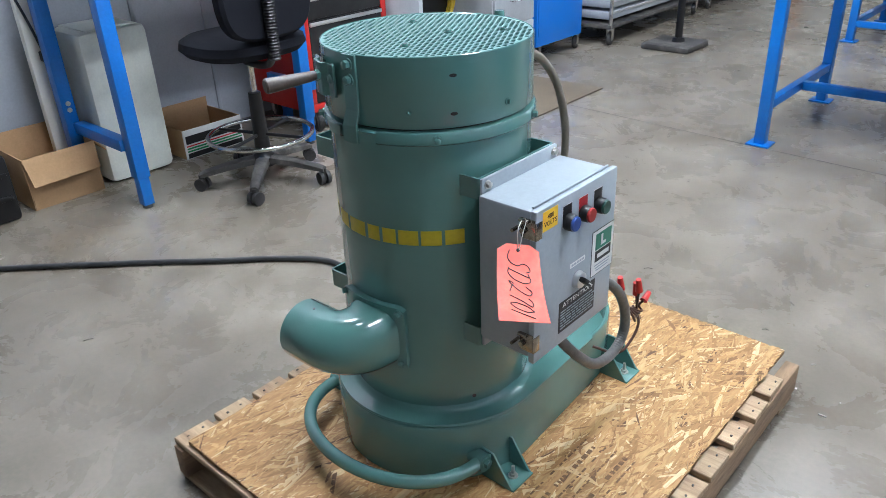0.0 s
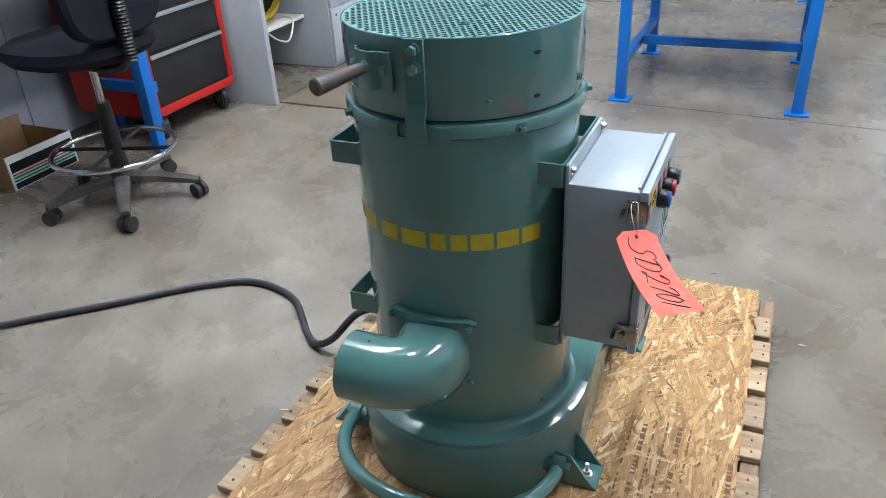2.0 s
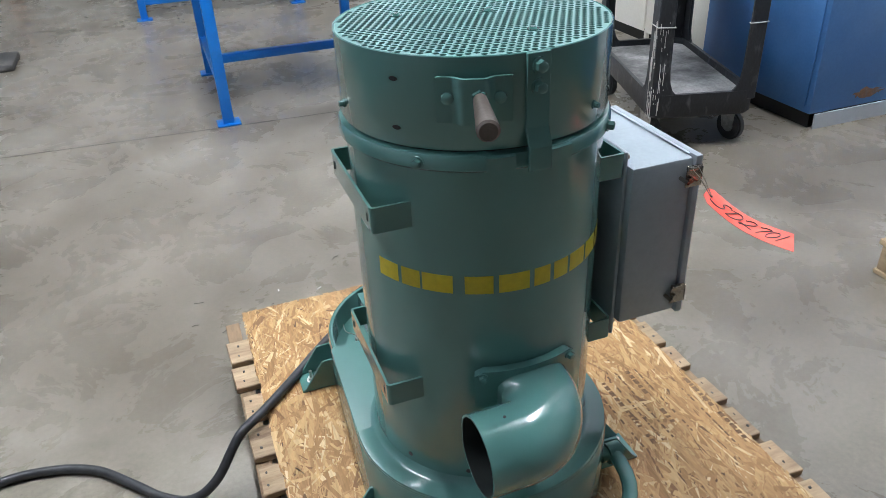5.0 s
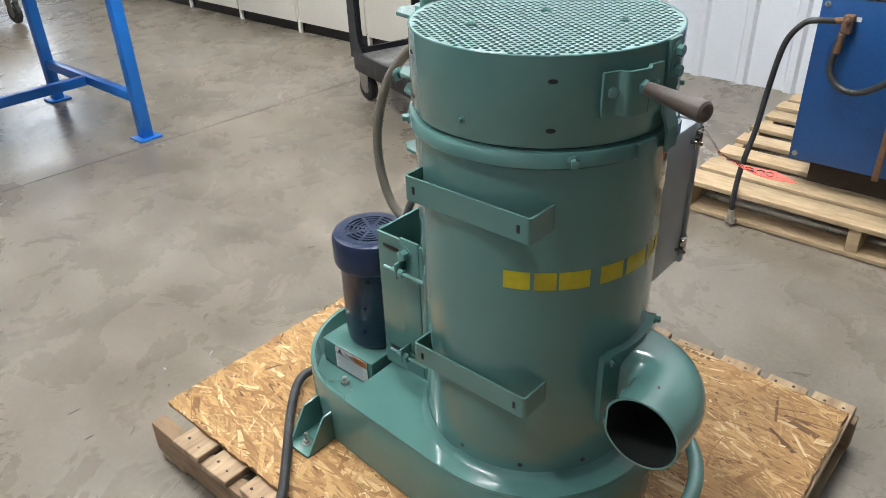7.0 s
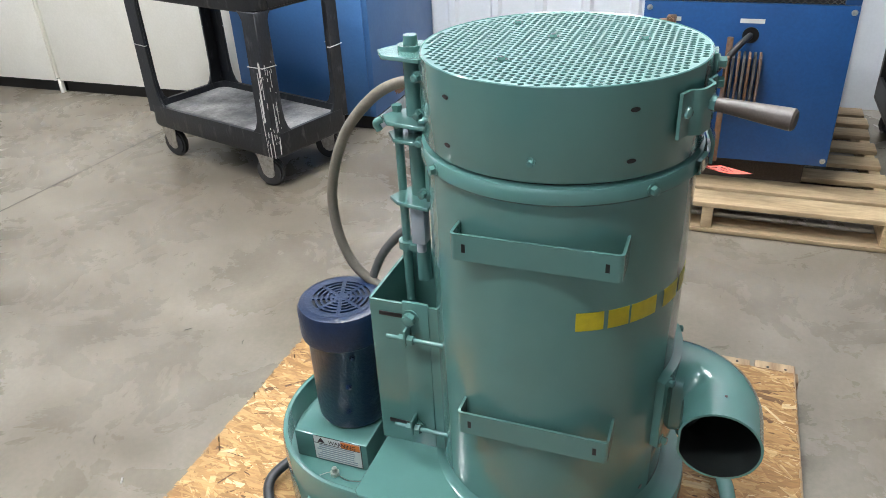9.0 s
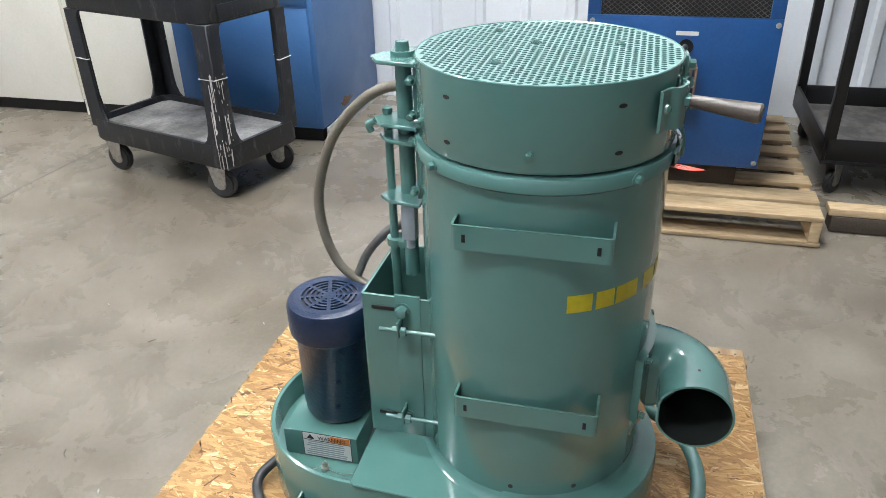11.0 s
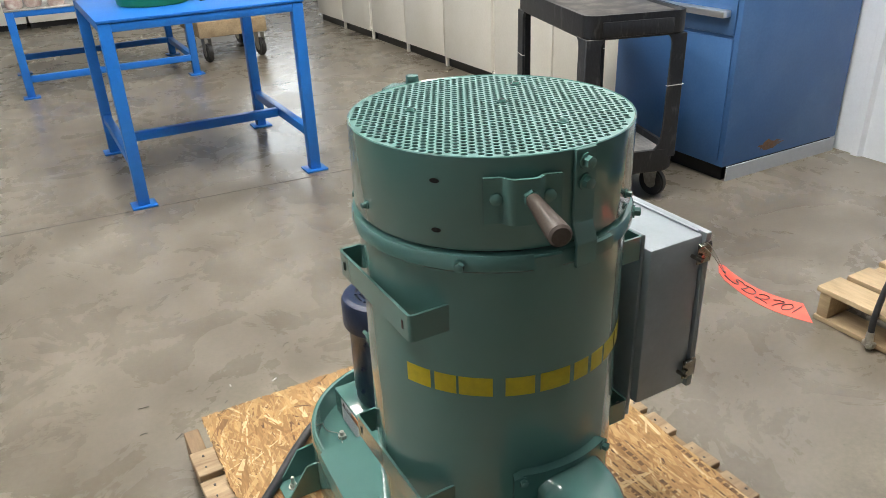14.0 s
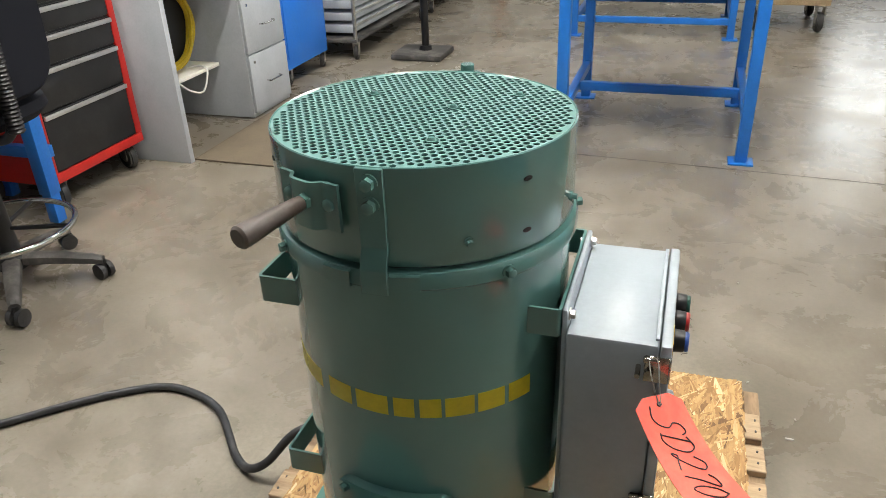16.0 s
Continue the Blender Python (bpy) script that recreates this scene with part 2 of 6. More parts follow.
    r.inputs["To Min"].default_value, r.inputs["To Max"].default_value = 0.2, 0.36
    L.new(n(3.2, 7, 0.7, 0.5).outputs["Fac"], r.inputs["Value"])
    L.new(r.outputs["Result"], b.inputs["Roughness"])
    bp = N.new("ShaderNodeBump")
    bp.inputs["Strength"].default_value, bp.inputs["Distance"].default_value = 0.12, 0.003
    L.new(n(16, 8, 0.7).outputs["Fac"], bp.inputs["Height"])
    L.new(bp.outputs["Normal"], b.inputs["Normal"])
    return m


def strands():
    """Wood strands, each with a tone of its own and fine grain."""
    m = bpy.data.materials.new("osb_strands")
    m.use_nodes = True
    N, L = m.node_tree.nodes, m.node_tree.links
    b = N["Principled BSDF"]
    b.inputs["Roughness"].default_value = 0.6
    g = N.new("ShaderNodeNewGeometry")
    r = N.new("ShaderNodeValToRGB")
    for _ in range(3):
        r.color_ramp.elements.new(0.5)
    for e, (p, c) in zip(r.color_ramp.elements, [(0, (0.1, 0.042, 0.013)), (0.07, (0.27, 0.135, 0.043)), (0.5, (0.38, 0.21, 0.075)), (0.88, (0.46, 0.285, 0.115)), (1, (0.62, 0.47, 0.27))]):
        e.position, e.color = p, (*c, 1)
    L.new(g.outputs["Random Per Island"], r.inputs["Fac"])
    co = N.new("ShaderNodeTexCoord")
    n = N.new("ShaderNodeTexNoise")
    n.inputs["Scale"].default_value, n.inputs["Detail"].default_value = 150, 5
    mp = N.new("ShaderNodeMapping")
    mp.inputs["Scale"].default_value = (1.6, 0.22, 1)
    L.new(co.outputs["Object"], mp.inputs["Vector"])
    L.new(mp.outputs["Vector"], n.inputs["Vector"])
    mr = N.new("ShaderNodeMapRange")
    mr.inputs["To Min"].default_value, mr.inputs["To Max"].default_value = 0.55, 1.4
    L.new(n.outputs["Fac"], mr.inputs["Value"])
    x = N.new("ShaderNodeMix")
    x.data_type, x.blend_type = "RGBA", "MULTIPLY"
    x.inputs[0].default_value = 1.0
    L.new(r.outputs["Color"], x.inputs[6])
    L.new(mr.outputs["Result"], x.inputs[7])
    L.new(x.outputs[2], b.inputs["Base Color"])
    bp = N.new("ShaderNodeBump")
    bp.inputs["Strength"].default_value, bp.inputs["Distance"].default_value = 0.3, 0.002
    L.new(n.outputs["Fac"], bp.inputs["Height"])
    L.new(bp.outputs["Normal"], b.inputs["Normal"])
    return m


FABRIC.node_tree.nodes["Principled BSDF"].inputs["Specular IOR Level"].default_value = 0.15
CONCRETE = concrete()
STRANDS = strands()


# ---- building blocks ----
def thing(name, at, label, category, group="", kind="", turn=0.0):
    e = new(name)
    e.empty_display_size = 0.05
    e.matrix_basis = pose(*at, 0, 0, turn)
    return tagged(e, label, category, group, kind)


def mesh_of(name, bm, material, smooth=True):
    bm.normal_update()
    me = bpy.data.meshes.new(name)
    bm.to_mesh(me)
    bm.free()
    me.materials.append(material)
    if smooth:
        me.polygons.foreach_set("use_smooth", [True] * len(me.polygons))
        me.set_sharp_from_angle(angle=radians(38))
    return me


def part(name, bm, material, parent, label=""):
    """One mesh object under a thing or a part; its mesh is in world places."""
    ob = new(name, mesh_of(name, bm, material))
    ob.parent = parent
    ob.matrix_parent_inverse = parent.matrix_basis.inverted() if parent.parent is None else Matrix()
    if label:
        ob["label"] = label
    return ob


def solid(name, bm, material, label, category, group="", kind=""):
    """A thing that is one mesh."""
    return tagged(new(name, mesh_of(name, bm, material)), label, category, group, kind)


def M():
    return bmesh.new()


def box(bm, lo, hi, bevel=0.0, turn=None, about=None):
    """A box between two corners, with rounded edges; turned about a point by a matrix."""
    c = [(a + b) / 2 for a, b in zip(lo, hi)]
    d = [max(abs(b - a), 1e-4) for a, b in zip(lo, hi)]
    mtx = Matrix.Translation(c) @ Matrix.Diagonal((*d, 1))
    if turn is not None:
        p = Matrix.Translation(about if about is not None else c)
        mtx = p @ turn.to_4x4() @ p.inverted() @ mtx
    vs = bmesh.ops.create_cube(bm, size=1.0, matrix=mtx)["verts"]
    if bevel:
        es = list({e for v in vs for e in v.link_edges})
        bmesh.ops.bevel(bm, geom=es, offset=min(bevel, min(d) * 0.45), segments=2, affect="EDGES", profile=0.5)
    return bm


def rod(bm, p, q, r, r2=None, seg=20, cap=True):
    p, q = Vector(p), Vector(q)
    d = q - p
    mtx = Matrix.Translation((p + q) / 2) @ d.to_track_quat("Z", "Y").to_matrix().to_4x4()
    bmesh.ops.create_cone(bm, cap_ends=cap, segments=seg, radius1=r, radius2=r if r2 is None else r2, depth=d.length, matrix=mtx)
    return bm


def hexnut(bm, p, q, r):
    """A bolt head with a washer under it and a rounded crown, from p outwards to q."""
    p, q = Vector(p), Vector(q)
    d = (q - p)
    rod(bm, p, p + d * 0.22, r * 1.35, seg=18)
    rod(bm, p + d * 0.22, p + d * 0.9, r, seg=6)
    rod(bm, p + d * 0.9, q, r * 0.85, r * 0.6, seg=12)
    return bm


def curve_points(pts, steps=8):
    """Catmull-Rom through points."""
    P = [Vector(p) for p in pts]
    P = [P[0] * 2 - P[1]] + P + [P[-1] * 2 - P[-2]]
    out = []
    for i in range(1, len(P) - 2):
        for k in range(steps):
            t = k / steps
            a, b, c, d = P[i - 1], P[i], P[i + 1], P[i + 2]
            out.append(0.5 * ((2 * b) + (c - a) * t + (2 * a - 5 * b + 4 * c - d) * t * t + (3 * b - a - 3 * c + d) * t ** 3))
    out.append(P[-2])
    return out


def tube(bm, pts, r, seg=12, closed=False, cap=True, hollow=False):
    """A round tube along points; r a number or a list of radii."""
    P = [Vector(p) for p in pts]
    n = len(P)
    R = [r] * n if not isinstance(r, (list, tuple)) else list(r)
    rings, up = [], None
    for i, p in enumerate(P):
        a = P[i - 1] if (i or closed) else p
        b = P[(i + 1) % n] if (i < n - 1 or closed) else p
        t = (b - a).normalized()
        if up is None:
            up = t.orthogonal().normalized()
        up = (up - t * up.dot(t)).normalized()
        side = t.cross(up)
        rings.append([bm.verts.new(p + (up * math.cos(2 * math.pi * k / seg) + side * math.sin(2 * math.pi * k / seg)) * R[i]) for k in range(seg)])
    for i in range(n if closed else n - 1):
        A, B = rings[i], rings[(i + 1) % n]
        for k in range(seg):
            bm.faces.new((A[k], A[(k + 1) % seg], B[(k + 1) % seg], B[k]))
    if cap and not closed:
        bm.faces.new(rings[0][::-1])
        bm.faces.new(rings[-1])
    return rings


def lathe(bm, profile, centre=(0, 0), seg=96, a0=0.0, a1=360.0):
    """Turns a profile of (radius, z) about an upright axis."""
    full = abs(a1 - a0) >= 359.9
    n = seg if full else seg + 1
    cols = []
    for k in range(n):
        a = radians(a0 + (a1 - a0) * k / seg)
        cols.append([bm.verts.new((centre[0] + r * math.cos(a), centre[1] + r * math.sin(a), z)) for r, z in profile])
    for k in range(seg if full else seg):
        A, B = cols[k], cols[(k + 1) % n]
        for i in range(len(profile) - 1):
            bm.faces.new((A[i], B[i], B[i + 1], A[i + 1]))
    return cols


def prism(bm, poly, vec, bevel=0.0):
    """A plate: a polygon of 3D points pushed along a vector."""
    v = Vector(vec)
    a = [bm.verts.new(Vector(p)) for p in poly]
    b = [bm.verts.new(Vector(p) + v) for p in poly]
    fs = [bm.faces.new(a[::-1]), bm.faces.new(b)]
    n = len(poly)
    for i in range(n):
        fs.append(bm.faces.new((a[i], a[(i + 1) % n], b[(i + 1) % n], b[i])))
    bmesh.ops.recalc_face_normals(bm, faces=fs)
    if bevel:
        bmesh.ops.bevel(bm, geom=list({e for f in fs for e in f.edges}), offset=bevel, segments=1, affect="EDGES")
    return bm


def strip(bm, pts, z0, z1, thick):
    """Flat bar standing on edge, bent along points of the plan, with a thickness towards its left."""
    P = [Vector((p[0], p[1])) for p in pts]
    n = len(P)
    off = []
    for i in range(n):
        ds = []
        if i:
            ds.append((P[i] - P[i - 1]).normalized())
        if i < n - 1:
            ds.append((P[i + 1] - P[i]).normalized())
        nn = sum((Vector((-d.y, d.x)) for d in ds), Vector((0, 0)))
        nn.normalize()
        nn /= max(0.5, nn.dot(Vector((-ds[0].y, ds[0].x))))
        off.append(P[i] + nn * thick)
    V = [[bm.verts.new((p.x, p.y, z)) for z in (z0, z1)] + [bm.verts.new((q.x, q.y, z)) for z in (z0, z1)] for p, q in zip(P, off)]
    fs = []
    for A, B in zip(V, V[1:]):
        for i, j in ((0, 1), (1, 3), (3, 2), (2, 0)):
            fs.append(bm.faces.new((A[i], A[j], B[j], B[i])))
    fs.append(bm.faces.new((V[0][0], V[0][2], V[0][3], V[0][1])))
    fs.append(bm.faces.new((V[-1][0], V[-1][1], V[-1][3], V[-1][2])))
    bmesh.ops.recalc_face_normals(bm, faces=fs)
    return bm


def bend(pts, r=0.012, steps=4):
    """Rounds the corners of a plan line."""
    out = [Vector(pts[0])]
    for a, b, c in zip(pts, pts[1:], pts[2:]):
        a, b, c = Vector(a), Vector(b), Vector(c)
        p, q = b + (a - b).normalized() * r, b + (c - b).normalized() * r
        for k in range(steps + 1):
            t = k / steps
            out.append(p * (1 - t) ** 2 + b * 2 * t * (1 - t) + q * t * t)
    out.append(Vector(pts[-1]))
    return out


def words(name, text, material, parent, m, size, width=None, label=""):
    """Lettering as a thin mesh: m takes the text's own x, y, and out of the surface, to the world. Centred."""
    cu = bpy.data.curves.new(name, "FONT")
    cu.body, cu.size, cu.extrude, cu.align_x, cu.align_y = text, size, 0.0002, "CENTER", "CENTER"
    tmp = bpy.data.objects.new("tmp", cu)
    scene.collection.objects.link(tmp)
    dg = bpy.context.evaluated_depsgraph_get()
    me = bpy.data.meshes.new_from_object(tmp.evaluated_get(dg))
    bpy.data.objects.remove(tmp)
    if width:
        xs = [v.co.x for v in me.vertices]
        s = width / (max(xs) - min(xs))
        me.transform(Matrix.Diagonal((s, 1, 1, 1)))
    me.transform(m)
    me.materials.clear()
    me.materials.append(material)
    me.name = name
    ob = new(name, me)
    ob.parent = parent
    ob.matrix_parent_inverse = parent.matrix_basis.inverted() if parent.parent is None else Matrix()
    if label:
        ob["label"] = label
    return ob


def axes(origin, x, y):
    """A matrix from the surface's right and up directions."""
    x, y = Vector(x).normalized(), Vector(y).normalized()
    z = x.cross(y)
    return Matrix(((x.x, y.x, z.x, origin[0]), (x.y, y.y, z.y, origin[1]), (x.z, y.z, z.z, origin[2]), (0, 0, 0, 1)))

# ---- the hall ----
WX, EX, NY, SY, TOP = -2.78, 2.95, 8.9, -5.2, 4.8

bm = M()
box(bm, (WX - 0.2, SY - 0.2, -0.12), (EX + 0.2, NY + 0.2, 0.0))
floor = solid("floor", bm, CONCRETE, "worn polished grey-brown concrete floor with stains and a saw-cut joint", "floor", kind="structure")
bm = M()
prism(bm, [(WX, 2.757, 0.0004), (-0.3, 2.585, 0.0004), (1.9, 2.45, 0.0004), (EX, 2.43, 0.0004), (EX, 2.436, 0.0004), (1.9, 2.4563, 0.0004), (-0.3, 2.5913, 0.0004), (WX, 2.7635, 0.0004)], (0, 0, 0.0008))
part("joint", bm, DEBRIS_DARK, floor, "thin dark saw-cut joint in the concrete")

bm = M()
box(bm, (WX - 0.2, SY, 0), (WX, NY, TOP))
west = solid("wall_west", bm, WALL_GREY, "grey painted sheet wall with upright seams", "wall", kind="structure")
for y in (0.02, 0.42, 0.83, 1.23, 3.9, 5.1):
    bm = M()
    box(bm, (WX, y - 0.012, 0), (WX + 0.012, y + 0.012, TOP), 0.004)
    part("seam", bm, WALL_GREY, west)
bm = M()
prof = [(0, 0), (0.05, 0), (0.064, -0.022), (0.1, -0.022), (0.114, 0)]
line, y = [], SY
while y < NY - 0.3:
    line += [(EX + dx, y + dy) for dy, dx in prof]
    y += 0.245
line.append((EX, NY))
vs = [(bm.verts.new((x, y, 0)), bm.verts.new((x, y, TOP))) for x, y in line]
for a, b in zip(vs, vs[1:]):
    bm.faces.new((a[0], a[1], b[1], b[0]))
back = [bm.verts.new((EX + 0.2, y, z)) for y, z in ((SY, 0), (NY, 0), (NY, TOP), (SY, TOP))]
bm.faces.new(back)
solid("wall_east", bm, WALL_WHITE, "white ribbed steel siding wall", "wall", kind="structure")
bm = M()
box(bm, (WX, NY, 0), (EX, NY + 0.2, TOP))
solid("wall_north", bm, WALL_WHITE, "pale far wall of the hall", "wall", kind="structure")
# unseen wall added to close the hall, dark to hold down bounce light
bm = M()
box(bm, (WX, SY - 0.2, 0), (EX, SY, TOP))
solid("wall_south", bm, WALL_DARK, "plain dark grey wall, unseen, added to limit bounce light", "wall", kind="structure")
# unseen ceiling, added and kept dark so that less light bounces down
bm = M()
box(bm, (WX - 0.2, SY - 0.2, TOP), (EX + 0.2, NY + 0.2, TOP + 0.15))
solid("ceiling", bm, CEILING, "plain dark ceiling, unseen, added to cut bounce light", "ceiling", kind="structure")


def ceiling_lamp():
    t = thing("ceiling_light", (0, 0, 4.5), "long white strip light hung unseen under the ceiling", "ceiling light", "strip lights")
    bm = M()
    box(bm, (-0.16, -0.72, 4.5), (0.16, 0.72, 4.56), 0.01)
    part("housing", bm, CEILING, t)
    bm = M()
    box(bm, (-0.14, -0.7, 4.488), (0.14, 0.7, 4.4985))
    part("diffuser", bm, LIGHT, t, "glowing white diffuser")
    for y in (-0.5, 0.5):
        bm = M()
        rod(bm, (0, y, 4.56), (0, y, TOP), 0.006, seg=8)
        part("hanger", bm, STEEL, t)
    return t


lamp = ceiling_lamp()
lamp.matrix_basis = pose(LAMPS[0][0], LAMPS[0][1], 4.5)
for x, y in LAMPS[1:]:
    copy_thing(lamp, pose(x, y, 4.5))

# unseen bright window in the far wall, placed for its reflection on the floor
win = thing("window_1", (2.35, NY, 1.7), "tall daylight window in the far wall, unseen, placed for its reflection on the floor", "window", kind="structure")
bm = M()
box(bm, (1.95, NY - 0.012, 0.9), (2.75, NY - 0.004, 2.5))
part("pane", bm, DAYLIGHT, win, "pane with bright white daylight")
for lo, hi in (((1.88, 0.83), (1.95, 2.57)), ((2.75, 0.83), (2.82, 2.57)), ((1.95, 0.83), (2.75, 0.9)), ((1.95, 2.5), (2.75, 2.57)), ((2.33, 0.9), (2.37, 2.5))):
    bm = M()
    box(bm, (lo[0], NY - 0.05, lo[1]), (hi[0], NY, hi[1]), 0.004)
    part("window_frame", bm, CEILING, win)


# ---- the machine's pallet ----
pallet = thing("pallet", (0.075, 0.15, 0), "worn softwood shipping pallet under the machine", "pallet")
for x in (-0.419, 0.075, 0.566):
    bm = M()
    box(bm, (x - 0.018, -0.455, 0.018), (x + 0.018, 0.768, 0.1), 0.003)
    part("stringer", bm, WOOD_ALONG, pallet)
rnd = random.Random(4)
tops = [(0.66, 0.57), (0.55, 0.468), (0.435, 0.352), (0.322, 0.226), (0.2, 0.12), (0.083, 0.0), (-0.028, -0.118), (-0.138, -0.228), (-0.25, -0.338), (-0.358, -0.448)]
for hi, lo in tops:
    bm = M()
    a, b, c = rnd.uniform(-0.008, 0.005), rnd.uniform(-0.006, 0.005), rnd.uniform(-0.006, 0.006)
    prism(bm, [(-0.437 + a, lo, 0.1), (0.585 + b, lo + c, 0.1), (0.585 + b + rnd.uniform(-0.003, 0.003), hi + c, 0.1), (-0.437 + a + rnd.uniform(-0.004, 0.004), hi, 0.1)], (0, 0, 0.0172), 0.0022)
    ob = part("deck_board", bm, WOOD, pallet)
    for x in (-0.419, 0.566):
        for f in (0.28, 0.72):
            bm = M()
            rod(bm, (x + rnd.uniform(-0.005, 0.005), lo + (hi - lo) * f, 0.117), (x, lo + (hi - lo) * f, 0.1182), 0.0032, seg=8)
            part("nail", bm, DEBRIS_DARK, ob)
for lo, hi in ((-0.45, -0.36), (0.1, 0.19), (0.66, 0.75)):
    bm = M()
    box(bm, (-0.436, lo, 0.002), (0.584, hi, 0.018), 0.002)
    part("bottom_board", bm, WOOD, pallet)

# ---- strand board on the pallet ----
osb = thing("strand_board", (0.078, 0.163, 0.1175), "tan oriented strand board sheet lying on the pallet", "board")
OX0, OX1, OY0, OY1, OZ = -0.388, 0.541, -0.438, 0.764, 0.13
bm = M()
rnd = random.Random(8)
edge = []
for (ax, ay), (bx, by) in (((OX0, OY0), (OX1, OY0)), ((OX1, OY0), (OX1, OY1)), ((OX1, OY1), (OX0, OY1)), ((OX0, OY1), (OX0, OY0))):
    for k in range(24):
        f = k / 24
        j = 0.0025 if k else 0.0
        edge.append((ax + (bx - ax) * f + rnd.uniform(-j, j), ay + (by - ay) * f + rnd.uniform(-j, j), 0.118))
prism(bm, edge, (0, 0, 0.0115))
part("core", bm, OSB_CORE, osb, "dark layered edge of the strand board")
bm = M()
for _ in range(13000):
    x, y = rnd.uniform(OX0, OX1), rnd.uniform(OY0, OY1)
    a = rnd.gauss(math.pi / 2 - 0.15, 0.5)
    l, w = rnd.uniform(0.012, 0.06), rnd.choice((0.0012, 0.002, 0.003, 0.005, 0.009)) * rnd.uniform(0.8, 1.3)
    z = OZ + rnd.uniform(-0.0006, 0.0004)
    u, v = Vector((math.cos(a), math.sin(a), rnd.uniform(-0.008, 0.008))) * l, Vector((-math.sin(a), math.cos(a), rnd.uniform(-0.06, 0.06))) * w
    c = Vector((x, y, z))
    k1, k2 = rnd.uniform(0.2, 1.0), rnd.uniform(0.2, 1.0)
    P = [c - u - v * k1, c - u * rnd.uniform(0.7, 1) + v, c + u + v * k2, c + u * rnd.uniform(0.7, 1) - v]
    out = rnd.choice((-0.002, -0.001, 0.0, 0.001, 0.003))
    for p in P:
        p.x, p.y = min(max(p.x, OX0 - out), OX1 + out), min(max(p.y, OY0 - out), OY1 + out)
        p.z = max(p.z, OZ - 0.0008)
    bm.faces.new([bm.verts.new(p) for p in P])
st = part("strand", bm, STRANDS, osb, "pressed wood strands in many tan tones")
tagged(st, kind="stuff")
# printed mill stamps: rows of worn ink bars
bm = M()
for sx, sy, rows in ((0.32, 0.06, 6), (0.5, 0.0, 2)):
    for r in range(rows):
        x = sx + r * 0.024
        y, end = sy - 0.13, sy + 0.09
        while y < end:
            ln = rnd.uniform(0.005, 0.018)
            if rnd.random() < 0.8:
                hgt = 0.01 if r % 3 == 1 else 0.0042
                box(bm, (x, y, OZ + 0.0004), (x + hgt, min(y + ln, end), OZ + 0.0008))
            y += ln + rnd.uniform(0.003, 0.008)
tagged(part("stamp", bm, STAMP, osb, "faded brown printed mill stamp"), kind="stuff")

# ---- the spin dryer ----
BLOCKS = ((-159.8, -148.2), (-146.4, -137), (-136, -122.3), (-117.3, -105.3), (-103, -89.4), (-87.2, -79.2), (-77.2, -69), (-67.6, -56.4), (-55, -43.8), (-42, -31.4))
CX, CY = -0.003, 0.027
C = (CX, CY)
RB = 0.1985


def ring_at(angle, r, z):
    a = radians(angle)
    return Vector((CX + r * math.cos(a), CY + r * math.sin(a), z))


dryer = thing("spin_dryer", (CX, CY, OZ), "green enamelled industrial spin dryer with perforated lid, standing on strand board", "machine")

# drum shell: outside, rolled upper edge, inside
bm = M()
lathe(bm, [(RB, 0.27), (RB, 0.86), (RB, 0.894), (RB - 0.004, 0.896), (RB - 0.006, 0.894), (RB - 0.006, 0.5), (0, 0.5)], C, 112)
part("shell", bm, GREEN, dryer, "tall round green enamelled drum shell")

# base: round in front, straight flanks, round pan behind
BR, RR, RYC, BT = 0.242, 0.222, 0.348, 0.273


def base_line(inset=0.0, n=28):
    pts = []
    for k in range(n + 1):
        a = math.pi + math.pi * k / n
        pts.append((CX + (BR - inset) * math.cos(a), CY + (BR - inset) * math.sin(a)))
    for k in range(n + 1):
        a = math.pi * k / n
        pts.append((CX + (RR - inset) * math.cos(a), RYC + (RR - inset) * math.sin(a)))
    return pts


bm = M()
levels = [(0.0, OZ + 0.001), (0.0, BT - 0.008), (0.0025, BT - 0.002), (0.007, BT), (0.011, BT - 0.002), (0.011, 0.2145)]
loops = [[bm.verts.new((x, y, z)) for x, y in base_line(i)] for i, z in levels]
n = len(loops[0])
for A, B in zip(loops, loops[1:]):
    for k in range(n):
        bm.faces.new((A[k], A[(k + 1) % n], B[(k + 1) % n], B[k]))
bm.faces.new(loops[-1])
bm.faces.new(loops[0][::-1])
part("base", bm, GREEN, dryer, "long round-ended green base housing")

# cover plate over the front of the base, behind the drum
bm = M()
front = [p for p in base_line(0.002) if p[1] <= CY + 0.001]
prism(bm, [(*p, BT - 0.002) for p in front] + [(0.226, 0.318, BT - 0.002), (0.218, 0.327, BT - 0.002), (-0.222, 0.327, BT - 0.002), (-0.231, 0.318, BT - 0.002)], (0, 0, 0.006), 0.0015)
part("cover_plate", bm, GREEN, dryer, "flat green cover plate behind the drum")
# sloping weld skirt round the foot of the drum
bm = M()
prof = [(0.2395, BT + 0.0045), (0.2385, BT + 0.007), (0.211, BT + 0.0095), (0.2055, BT + 0.012), (0.2015, BT + 0.018), (RB - 0.001, BT + 0.026)]
lathe(bm, prof, C, 72, 174, 366)
part("skirt", bm, GREEN, dryer, "sloping weld skirt")
bm = M()
lathe(bm, [(0.212, BT + 0.004), (0.2055, BT + 0.007), (0.2015, BT + 0.013), (RB - 0.001, BT + 0.021)], C, 60, 6, 174)
part("weld", bm, GREEN, dryer)
